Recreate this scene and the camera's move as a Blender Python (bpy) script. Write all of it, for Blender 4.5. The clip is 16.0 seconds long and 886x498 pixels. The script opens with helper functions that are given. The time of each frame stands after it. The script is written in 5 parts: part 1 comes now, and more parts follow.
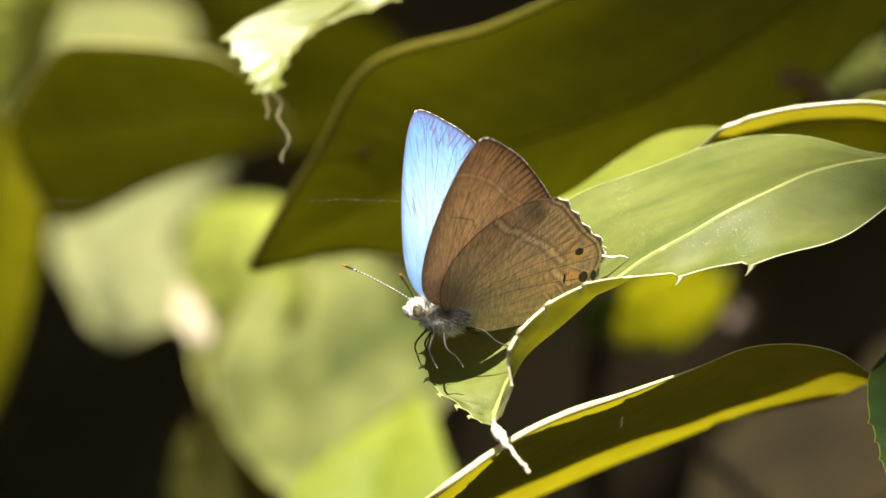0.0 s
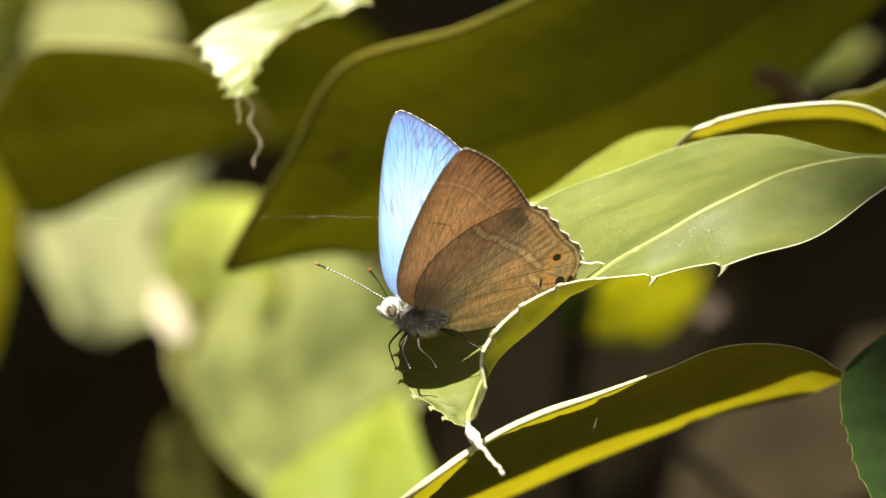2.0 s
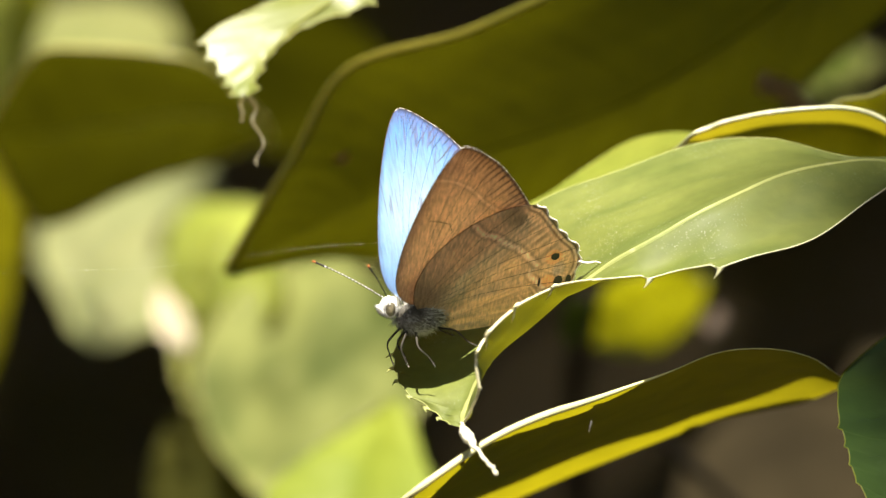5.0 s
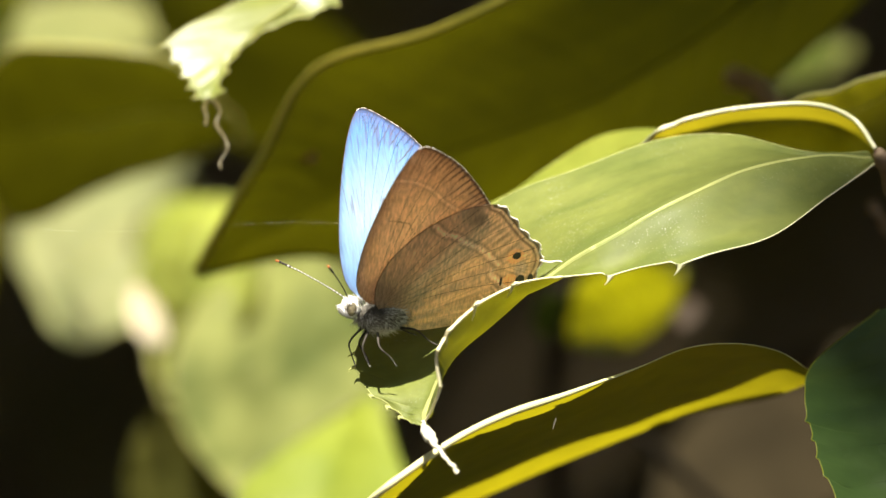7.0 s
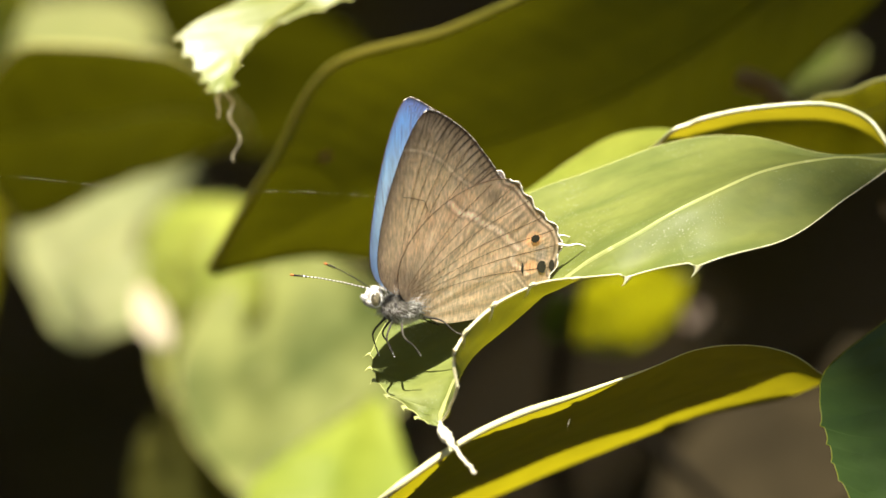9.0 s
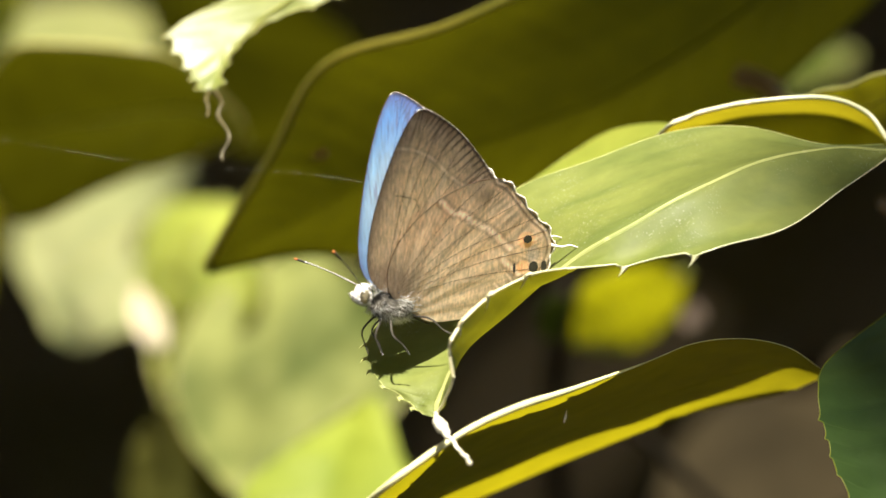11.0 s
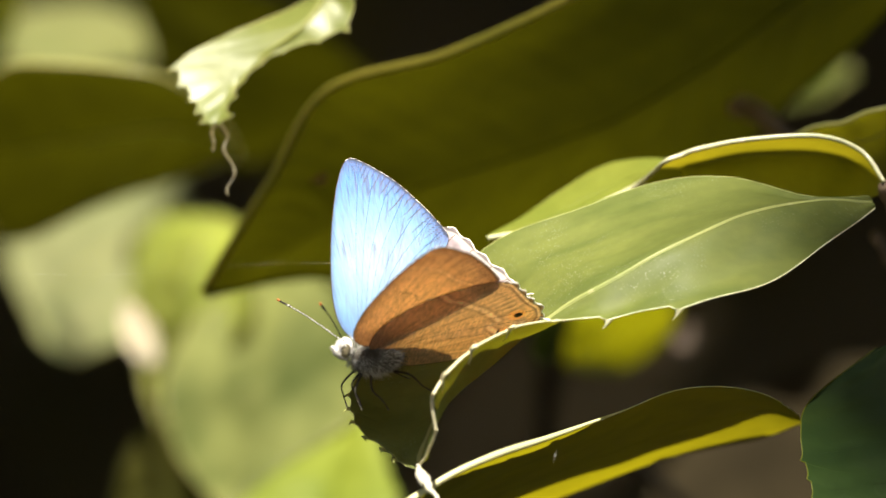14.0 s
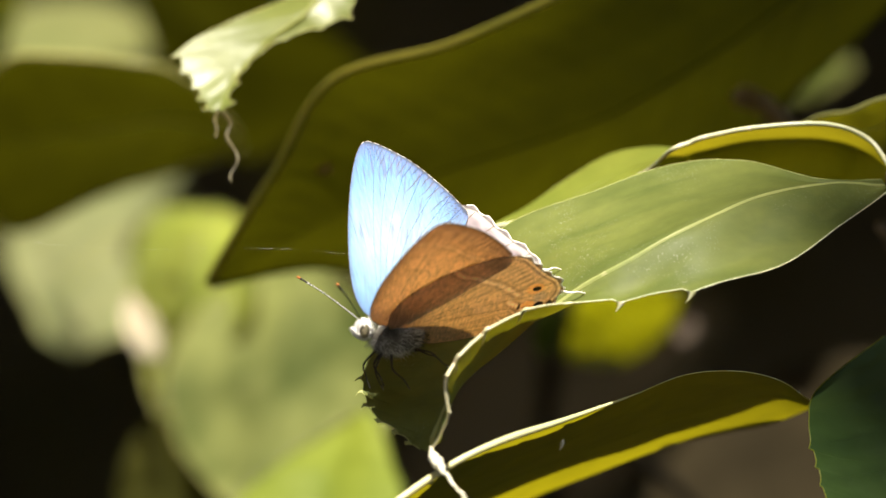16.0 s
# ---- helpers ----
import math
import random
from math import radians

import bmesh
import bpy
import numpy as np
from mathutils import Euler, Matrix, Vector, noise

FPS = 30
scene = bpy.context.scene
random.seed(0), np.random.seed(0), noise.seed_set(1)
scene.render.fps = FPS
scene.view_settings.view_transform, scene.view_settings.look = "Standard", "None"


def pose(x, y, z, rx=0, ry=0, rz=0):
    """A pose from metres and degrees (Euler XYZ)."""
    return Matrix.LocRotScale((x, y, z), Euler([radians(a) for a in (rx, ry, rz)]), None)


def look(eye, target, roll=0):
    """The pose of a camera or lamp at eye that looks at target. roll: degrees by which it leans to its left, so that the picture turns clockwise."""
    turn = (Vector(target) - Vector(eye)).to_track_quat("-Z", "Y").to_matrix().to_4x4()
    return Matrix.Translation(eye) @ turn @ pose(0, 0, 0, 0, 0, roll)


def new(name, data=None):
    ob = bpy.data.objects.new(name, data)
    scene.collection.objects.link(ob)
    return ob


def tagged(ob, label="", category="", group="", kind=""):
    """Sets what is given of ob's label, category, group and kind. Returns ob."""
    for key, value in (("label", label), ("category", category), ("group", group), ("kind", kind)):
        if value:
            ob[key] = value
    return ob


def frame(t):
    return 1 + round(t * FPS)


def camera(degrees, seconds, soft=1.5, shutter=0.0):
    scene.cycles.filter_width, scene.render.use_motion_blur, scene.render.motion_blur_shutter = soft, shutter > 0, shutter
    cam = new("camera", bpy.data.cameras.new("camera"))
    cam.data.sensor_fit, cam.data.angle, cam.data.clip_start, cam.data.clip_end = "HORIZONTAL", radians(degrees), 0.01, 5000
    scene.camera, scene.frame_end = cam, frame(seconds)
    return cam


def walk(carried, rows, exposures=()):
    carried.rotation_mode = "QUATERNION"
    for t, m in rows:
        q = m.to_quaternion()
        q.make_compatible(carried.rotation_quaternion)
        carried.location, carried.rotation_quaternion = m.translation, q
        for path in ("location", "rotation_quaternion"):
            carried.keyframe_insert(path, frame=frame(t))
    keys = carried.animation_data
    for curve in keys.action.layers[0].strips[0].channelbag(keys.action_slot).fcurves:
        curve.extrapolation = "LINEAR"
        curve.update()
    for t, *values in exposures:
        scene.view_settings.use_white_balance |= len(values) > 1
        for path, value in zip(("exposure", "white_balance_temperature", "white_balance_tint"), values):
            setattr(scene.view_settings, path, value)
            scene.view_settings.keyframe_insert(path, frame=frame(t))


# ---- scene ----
# A small blue-winged hairstreak perched on a serrated leaf, filmed with a long lens.
cam = camera(8.0, 16.0, soft=1.45)
VIEW = [
    (0.0, 0.00000, 0.00000, 1.20000, 0.000, 0.000, 0.000),
    (0.5, -0.00049, -0.00111, 1.20053, -0.127, -0.028, 0.050),
    (1.0, 0.00054, -0.00149, 1.19951, -0.019, 0.038, 0.024),
    (1.5, -0.00095, -0.00144, 1.19926, -0.179, 0.068, 0.035),
    (2.0, 0.00115, -0.00141, 1.20239, -0.130, -0.209, 0.272),
    (2.5, 0.00089, -0.00152, 1.20211, -0.058, -0.222, 0.058),
    (3.0, 0.00246, -0.00156, 1.20272, 0.061, -0.182, 0.214),
    (3.5, 0.00352, -0.00179, 1.20051, 0.051, -0.044, 0.304),
    (4.0, 0.00326, -0.00088, 1.19948, 0.089, 0.051, -0.102),
    (6.5, 0.00647, -0.00066, 1.20126, 0.131, -0.059, 0.021),
    (7.0, 0.00753, -0.00082, 1.20143, 0.145, -0.112, 0.289),
    (7.5, 0.00400, -0.00113, 1.19974, 0.004, -0.061, 0.298),
    (8.0, 0.00281, -0.00166, 1.19981, -0.050, 0.012, -0.055),
    (8.5, 0.00419, -0.00094, 1.20054, -0.020, -0.030, 0.020),
    (11.0, 0.00491, 0.00273, 1.19776, -0.021, 0.185, 0.096),
    (11.5, 0.00304, 0.00298, 1.19837, -0.086, 0.173, -0.149),
    (12.0, 0.00376, 0.00374, 1.19846, -0.016, 0.209, -0.112),
    (12.5, 0.00204, 0.00396, 1.19968, 0.003, 0.115, -0.371),
    (13.0, 0.00636, 0.00401, 1.20110, 0.089, 0.053, -0.048),
    (13.5, 0.00236, 0.00408, 1.20137, -0.246, -0.043, -0.131),
    (14.0, 0.00554, 0.00401, 1.20467, -0.040, -0.168, -0.356),
    (14.5, 0.00873, 0.00369, 1.20124, 0.076, -0.010, -0.053),
    (15.0, 0.00385, 0.00526, 1.20247, -0.118, -0.102, -0.138),
    (15.5, 0.00601, 0.00530, 1.20373, -0.024, -0.120, -0.101),
    (16.0, 0.00364, 0.00439, 1.20279, -0.167, -0.092, -0.344),
]
SWAY_PERCH = [(0.0, 0.00, 0.00), (0.5, 0.05, 0.36), (1.0, -0.07, 0.04), (1.5, 0.10, 0.05), (2.0, 0.05, 0.13), (2.5, 0.04, 0.24), (3.0, 0.20, 0.09), (3.5, 0.10, 0.04), (4.0, -0.05, 0.32), (6.5, 0.06, 0.02), (7.0, -0.23, 0.27), (7.5, 0.16, 0.30), (8.0, 0.10, 0.07), (8.5, -0.04, 0.06), (11.0, -0.04, 0.38), (11.5, -0.11, 0.31), (12.0, -0.25, -0.21), (12.5, -0.06, -0.34), (13.0, -0.17, -0.20), (13.5, -0.05, -0.21), (14.0, -0.63, -0.76), (14.5, -0.46, 0.69), (15.0, 0.13, -0.23), (15.5, -0.05, -0.43), (16.0, -0.16, -0.33)]
SWAY_LOW = [(0.0, 0.00, 0.00), (0.5, 0.19, 0.29), (1.0, -0.02, -0.03), (1.5, -0.18, -0.04), (2.0, -0.07, 0.15), (2.5, 0.01, 0.13), (3.0, 0.10, 0.21), (3.5, 0.20, -0.04), (4.0, 0.24, 0.06), (6.5, 0.40, -0.04), (7.0, 0.71, 0.20), (7.5, 0.64, 0.14), (8.0, 0.18, -0.04), (8.5, 0.31, 0.01), (11.0, 0.38, 0.08), (11.5, 0.02, -0.05), (12.0, -0.05, -0.22), (12.5, -0.17, -0.23), (13.0, -0.06, -0.06), (13.5, -0.00, -0.17), (14.0, -0.63, -0.65), (14.5, 0.23, 0.07), (15.0, 0.08, -0.11), (15.5, -0.27, -0.23), (16.0, -0.33, -0.34)]
SWAY_SIDE = [(0.0, 0.00, 0.00), (0.5, -0.01, 0.00), (1.0, -0.01, 0.00), (1.5, -0.01, 0.00), (2.0, -0.01, 0.00), (2.5, -0.01, 0.00), (3.0, -0.01, 0.00), (3.5, -0.01, 0.00), (4.0, 0.00, 0.00), (6.5, 0.25, 0.03), (7.0, 0.33, 0.29), (7.5, 0.53, -0.02), (8.0, 0.39, -0.19), (8.5, 0.37, -0.08), (11.0, 0.44, -0.11), (11.5, 0.07, -0.09), (12.0, -0.02, -0.13), (12.5, 0.01, -0.14), (13.0, -0.14, 0.13), (13.5, 0.03, 0.04), (14.0, -0.25, -0.06), (14.5, -0.28, 0.25), (15.0, 0.10, 0.11), (15.5, -0.16, 0.07), (16.0, -0.19, -0.08)]
SWAY_TOP = [(0.0, 0.00, 0.00), (0.5, 0.03, -0.27), (1.0, -0.11, 0.18), (1.5, 0.17, 0.25), (2.0, -0.17, -0.15), (2.5, 0.17, 0.18), (3.0, -0.09, -0.15), (3.5, -0.11, 0.19), (4.0, 0.02, 0.01), (6.5, 0.37, 0.17), (7.0, 0.20, -0.23), (7.5, 0.14, 0.32), (8.0, 0.34, 0.29), (8.5, 0.29, 0.25), (11.0, -0.40, -0.09), (11.5, -0.18, -0.36), (12.0, -0.06, -0.49), (12.5, 0.50, -0.35), (13.0, 0.05, -0.57), (13.5, 0.28, -0.11), (14.0, 0.93, -0.32), (14.5, 0.22, -0.71), (15.0, 0.24, -0.36), (15.5, -0.13, -0.36), (16.0, 0.64, -0.16)]
SWAY_BIG = [(0.0, 0.00, 0.00), (4.0, 0.00, -0.00), (6.5, 0.54, -0.13), (7.0, 0.31, -0.19), (7.5, 0.28, -0.23), (8.0, 0.50, -0.16), (8.5, 0.62, -0.11), (11.0, 0.65, -0.26), (11.5, 0.84, -0.18), (12.0, 0.95, -0.09), (12.5, 0.96, -0.08), (13.0, 1.03, -0.08), (13.5, 1.24, -0.04), (14.0, 1.42, 0.05), (14.5, 1.20, 0.00), (15.0, 1.08, -0.02), (15.5, 1.25, 0.01), (16.0, 1.41, 0.01)]
SWAY_CURL = [(0.0, 0.00, 0.00), (0.5, -0.02, 0.00), (1.0, -0.04, 0.00), (1.5, -0.02, 0.00), (2.0, -0.03, 0.00), (2.5, -0.03, 0.00), (3.0, -0.04, 0.00), (3.5, -0.03, 0.00), (4.0, 0.00, 0.00), (6.5, 0.19, 0.00), (7.0, 0.13, 0.00), (7.5, 0.12, 0.00), (8.0, 0.16, 0.00), (8.5, 0.16, 0.00), (11.0, 0.27, 0.00), (11.5, 0.30, 0.00), (12.0, 0.33, 0.00), (12.5, 0.36, 0.00), (13.0, 0.34, 0.00), (13.5, 0.44, 0.00), (14.0, 0.46, 0.00), (14.5, 0.36, 0.00), (15.0, 0.38, 0.00), (15.5, 0.37, 0.00), (16.0, 0.48, 0.00)]
PERCH = [
    (0.0, -0.46, -4.66, -12.7, 8.0, 202.6),
    (0.5, -0.40, -4.14, -12.9, 7.3, 200.2),
    (1.0, -0.47, -4.40, -12.8, 6.9, 200.7),
    (1.5, -0.25, -4.40, -12.9, 6.6, 200.5),
    (2.0, -0.31, -4.40, -12.8, 6.4, 200.7),
    (2.5, -0.27, -4.24, -12.8, 6.3, 200.9),
    (3.0, -0.10, -4.45, -12.8, 6.4, 200.9),
    (3.5, -0.09, -4.39, -12.8, 6.5, 201.6),
    (4.0, -0.17, -4.09, -12.7, 6.7, 201.9),
    (6.5, 0.08, -4.41, -12.7, 6.4, 201.9),
    (7.0, -0.27, -4.23, -12.7, 6.4, 201.3),
    (7.5, 0.37, -3.98, -12.7, 4.8, 203.7),
    (8.0, 0.24, -3.80, -12.9, 6.5, 206.5),
    (8.5, -0.01, -3.80, -12.8, 8.2, 206.3),
    (8.7, 0.60, -3.44, -12.3, 7.5, 203.7),
    (10.8, -0.43, -4.29, -12.9, 6.1, 200.9),
    (11.0, 0.02, -3.87, -12.7, 6.1, 201.3),
    (11.5, 0.20, -3.86, -13.0, 6.7, 199.1),
    (12.0, -0.31, -4.70, -13.3, 4.8, 201.7),
    (12.5, -0.02, -4.50, -13.1, 5.2, 199.8),
    (13.0, -0.22, -4.70, -13.3, 5.0, 201.9),
    (13.5, -0.07, -4.77, -13.3, 4.8, 201.8),
    (14.0, -0.77, -5.34, -13.4, 5.0, 201.3),
    (14.5, -0.44, -3.71, -13.1, 5.1, 199.9),
    (15.0, 0.53, -4.57, -13.2, 7.1, 197.1),
    (15.5, 0.42, -4.74, -13.1, 7.1, 197.1),
    (16.0, 0.30, -4.63, -13.1, 7.1, 197.2),
]
WINGS = [
    (0.0, 20.3, 24.0),
    (0.5, 25.5, 27.7),
    (1.0, 24.3, 26.2),
    (1.5, 25.2, 25.3),
    (2.0, 25.0, 23.7),
    (2.5, 24.7, 22.8),
    (3.0, 25.0, 22.6),
    (3.5, 25.1, 22.7),
    (4.0, 25.2, 22.9),
    (6.5, 24.9, 21.0),
    (7.0, 25.2, 22.0),
    (7.5, 20.6, 14.7),
    (8.0, 13.6, 0.3),
    (8.5, 10.6, -1.6),
    (8.7, 9.3, -0.6),
    (10.8, 8.1, 4.2),
    (11.0, 10.5, 5.9),
    (11.5, 27.9, 11.3),
    (12.0, 35.7, 20.1),
    (12.5, 42.1, 25.3),
    (13.0, 41.5, 26.0),
    (13.5, 45.0, 32.5),
    (14.0, 46.5, 33.9),
    (14.5, 48.5, 38.2),
    (15.0, 47.5, 39.2),
    (15.5, 47.0, 38.3),
    (16.0, 46.0, 36.4),
]
FEELERS = [
    (0.0, 0.47, 0.67, 0.58, 0.59, -0.71, 0.38),
    (3.5, 0.49, 0.60, 0.64, 0.73, -0.51, 0.45),
    (7.0, 0.48, 0.60, 0.63, 0.67, -0.60, 0.44),
    (7.5, 0.58, 0.61, 0.54, 0.62, -0.72, 0.32),
    (8.2, 0.74, 0.66, 0.08, 0.50, -0.86, 0.05),
    (8.7, 0.79, 0.38, 0.48, 0.81, -0.56, 0.14),
    (11.0, 0.56, 0.52, 0.64, 0.52, -0.83, 0.23),
    (11.5, 0.52, 0.52, 0.68, 0.59, -0.75, 0.30),
    (12.5, 0.51, 0.54, 0.67, 0.57, -0.75, 0.35),
    (14.5, 0.51, 0.54, 0.67, 0.53, -0.76, 0.39),
    (16.0, 0.46, 0.57, 0.68, 0.54, -0.71, 0.45),
]
DRIFT = [(0.0, -4.16, 4.16, 0), (1.0, -3.95, 3.45, 3), (2.0, -3.76, 2.94, 1), (2.5, -3.72, 2.66, -1.5), (3.0, -3.38, 5.44, 5), (3.5, -3.83, 2.27, -2), (4.0, -4.23, 0.75, -9), (4.2, -4.16, 0.57, -3), (6.3, -2.39, 1.29, -9), (6.8, -4.07, 1.81, -1.5), (7.3, -2.85, 4.70, 1), (7.7, -1.79, 7.93, 22), (8.2, -2.38, 3.10, 1), (8.7, -1.59, 4.40, 2), (11.0, -2.40, 5.56, 6.4), (12.0, -3.14, 4.21, 6.4), (13.5, -4.53, 1.38, -2.7), (15.5, -4.11, 1.91, 2), (16.0, -5.09, 1.35, 2)]

walk(cam, [(t, pose(x, y, z, 90 + pitch, lean, turn)) for t, x, y, z, turn, pitch, lean in VIEW],
     exposures=[(0.0, 1.76), (4.0, 1.78), (6.5, 1.84), (11.0, 1.88), (12.5, 1.72), (14.0, 1.50), (16.0, 1.37)])
cam.data.dof.use_dof = True
cam.data.dof.focus_distance = 0.572
cam.data.dof.aperture_fstop = 24.0

# ---- light ----
world = bpy.data.worlds.new("daylight")
world.use_nodes = True
scene.world = world
wn, wl = world.node_tree.nodes, world.node_tree.links
wn.clear()
sky = wn.new("ShaderNodeTexSky")
sky.sky_type, sky.sun_disc = "NISHITA", False
to_sun = Vector((0.0, -0.50, 0.865)).normalized()
sky.sun_elevation = math.asin(to_sun.z)
sky.sun_rotation = math.atan2(to_sun.x, to_sun.y)
back = wn.new("ShaderNodeBackground")
back.inputs["Strength"].default_value = 0.065
wout = wn.new("ShaderNodeOutputWorld")
wl.new(sky.outputs[0], back.inputs[0])
wl.new(back.outputs[0], wout.inputs[0])
sun_data = bpy.data.lights.new("sun", "SUN")
sun_data.energy, sun_data.angle, sun_data.color = 5.0, radians(0.53), (1.0, 0.93, 0.75)
sun = new("sun", sun_data)
sun.matrix_world = look(to_sun * 20, (0, 0, 0))


# ---- materials ----
def nodes_of(name):
    m = bpy.data.materials.new(name)
    m.use_nodes = True
    m.node_tree.nodes.clear()
    return m, m.node_tree.nodes, m.node_tree.links


def noise_ramp(n, l, scale, stops, detail=5.0, coord=None, rough=0.6, stretch=None):
    """Colours laid along a noise of the object's own space."""
    tex = n.new("ShaderNodeTexNoise")
    tex.inputs["Scale"].default_value, tex.inputs["Detail"].default_value = scale, detail
    tex.inputs["Roughness"].default_value = rough
    if coord is None:
        coord = n.new("ShaderNodeTexCoord").outputs["Object"]
    if stretch:
        mp = n.new("ShaderNodeMapping")
        mp.inputs["Scale"].default_value = stretch
        l.new(coord, mp.inputs[0])
        coord = mp.outputs[0]
    l.new(coord, tex.inputs["Vector"])
    ramp = n.new("ShaderNodeValToRGB")
    els = ramp.color_ramp.elements
    while len(els) < len(stops):
        els.new(0.5)
    for e, (p, c) in zip(els, stops):
        e.position, e.color = p, (*c, 1)
    l.new(tex.outputs["Fac"], ramp.inputs[0])
    return ramp.outputs[0], tex.outputs["Fac"]


def mixed(n, l, a, b, fac, mode="MIX"):
    mx = n.new("ShaderNodeMix")
    mx.data_type, mx.blend_type = "RGBA", mode
    for sock, v in ((mx.inputs[0], fac), (mx.inputs[6], a), (mx.inputs[7], b)):
        if isinstance(v, (int, float)):
            sock.default_value = v
        elif isinstance(v, tuple):
            sock.default_value = (*v, 1)
        else:
            l.new(v, sock)
    return mx.outputs[2]


def bumped(n, l, height, strength, distance):
    b = n.new("ShaderNodeBump")
    b.inputs["Strength"].default_value, b.inputs["Distance"].default_value = strength, distance
    l.new(height, b.inputs["Height"])
    return b.outputs[0]


def leaf_material(name, top, glow, gloss=0.4, through_share=0.5, spots=0.5, patchy=0.75, flecks=0.0, shine=0.5, streak=None, cell=70.0):
    """Leaf tissue: a glossy green skin that lets warm light through."""
    m, n, l = nodes_of(name)
    fine, ff = noise_ramp(n, l, 900.0, [(0.3, tuple(c * 0.90 for c in top)), (0.7, tuple(c * 1.08 for c in top))])
    along = None
    if streak is not None:
        mp = n.new("ShaderNodeMapping")
        mp.vector_type = "TEXTURE"
        mp.inputs["Rotation"].default_value, mp.inputs["Scale"].default_value = (0, streak, 0), (4.5, 1.0, 1.0)
        l.new(n.new("ShaderNodeTexCoord").outputs["Object"], mp.inputs[0])
        along = mp.outputs[0]
    broad, bf = noise_ramp(n, l, cell if along is None else 260.0, [(0.35, (patchy, patchy + 0.06, patchy - 0.04)), (0.65, (1.12, 1.08, 1.0))], detail=3.0, coord=along)
    col = mixed(n, l, fine, broad, 1.0, "MULTIPLY")
    dots, df = noise_ramp(n, l, 420.0, [(0.66, (0.0, 0.0, 0.0)), (0.74, (1.0, 1.0, 1.0))], detail=2.0)
    pale = n.new("ShaderNodeMath")
    pale.operation = "MULTIPLY"
    pale.inputs[1].default_value = spots
    l.new(dots, pale.inputs[0])
    col = mixed(n, l, col, (top[0] * 1.8, top[1] * 1.6, top[2] * 2.2), pale.outputs[0])
    if flecks:
        dust, _ = noise_ramp(n, l, 5600.0, [(0.64, (0.0, 0.0, 0.0)), (0.72, (flecks, flecks, flecks))], detail=1.0)
        where, _ = noise_ramp(n, l, 130.0, [(0.48, (0.0, 0.0, 0.0)), (0.62, (1.0, 1.0, 1.0))], detail=2.0)
        col = mixed(n, l, col, (0.8, 0.8, 0.62), mixed(n, l, dust, where, 1.0, "MULTIPLY"))
    body = n.new("ShaderNodeBsdfPrincipled")
    body.inputs["Specular IOR Level"].default_value = shine
    l.new(col, body.inputs["Base Color"])
    rr = n.new("ShaderNodeMapRange")
    rr.inputs["To Min"].default_value, rr.inputs["To Max"].default_value = gloss - 0.08, gloss + 0.12
    l.new(bf, rr.inputs[0])
    l.new(rr.outputs[0], body.inputs["Roughness"])
    nrm = bumped(n, l, ff, 0.12, 0.0002)
    l.new(nrm, body.inputs["Normal"])
    tl = n.new("ShaderNodeBsdfTranslucent")
    gl, _ = noise_ramp(n, l, 160.0, [(0.3, tuple(c * 0.8 for c in glow)), (0.7, tuple(c * 1.15 for c in glow))])
    l.new(gl, tl.inputs[0])
    mx = n.new("ShaderNodeMixShader")
    mx.inputs[0].default_value = through_share
    l.new(body.outputs[0], mx.inputs[1])
    l.new(tl.outputs[0], mx.inputs[2])
    out = n.new("ShaderNodeOutputMaterial")
    l.new(mx.outputs[0], out.inputs[0])
    return m


def skin_material(name, stops, rough=0.6, scale=900.0, metal=0.0, through_col=None, share=0.4, clear=0.0, bump=0.3,
                  stretch=None, spec=0.5, gloss_col=None, gloss_share=0.3):
    m, n, l = nodes_of(name)
    col, f = noise_ramp(n, l, scale, stops, stretch=stretch)
    b = n.new("ShaderNodeBsdfPrincipled")
    l.new(col, b.inputs["Base Color"])
    b.inputs["Roughness"].default_value, b.inputs["Metallic"].default_value = rough, metal
    b.inputs["Specular IOR Level"].default_value = spec
    l.new(bumped(n, l, f, bump, 0.0001), b.inputs["Normal"])
    last = b.outputs[0]
    if gloss_col:
        g = n.new("ShaderNodeBsdfAnisotropic")
        g.inputs[0].default_value = (*gloss_col, 1)
        g.inputs["Roughness"].default_value = 0.5
        mx = n.new("ShaderNodeMixShader")
        mx.inputs[0].default_value = gloss_share
        l.new(last, mx.inputs[1])
        l.new(g.outputs[0], mx.inputs[2])
        last = mx.outputs[0]
    if through_col:
        tl = n.new("ShaderNodeBsdfTranslucent")
        tl.inputs[0].default_value = (*through_col, 1)
        mx = n.new("ShaderNodeMixShader")
        mx.inputs[0].default_value = share
        l.new(last, mx.inputs[1])
        l.new(tl.outputs[0], mx.inputs[2])
        last = mx.outputs[0]
    if clear:
        tr = n.new("ShaderNodeBsdfTransparent")
        mx = n.new("ShaderNodeMixShader")
        mx.inputs[0].default_value = clear
        l.new(last, mx.inputs[1])
        l.new(tr.outputs[0], mx.inputs[2])
        last = mx.outputs[0]
    out = n.new("ShaderNodeOutputMaterial")
    l.new(last, out.inputs[0])
    return m


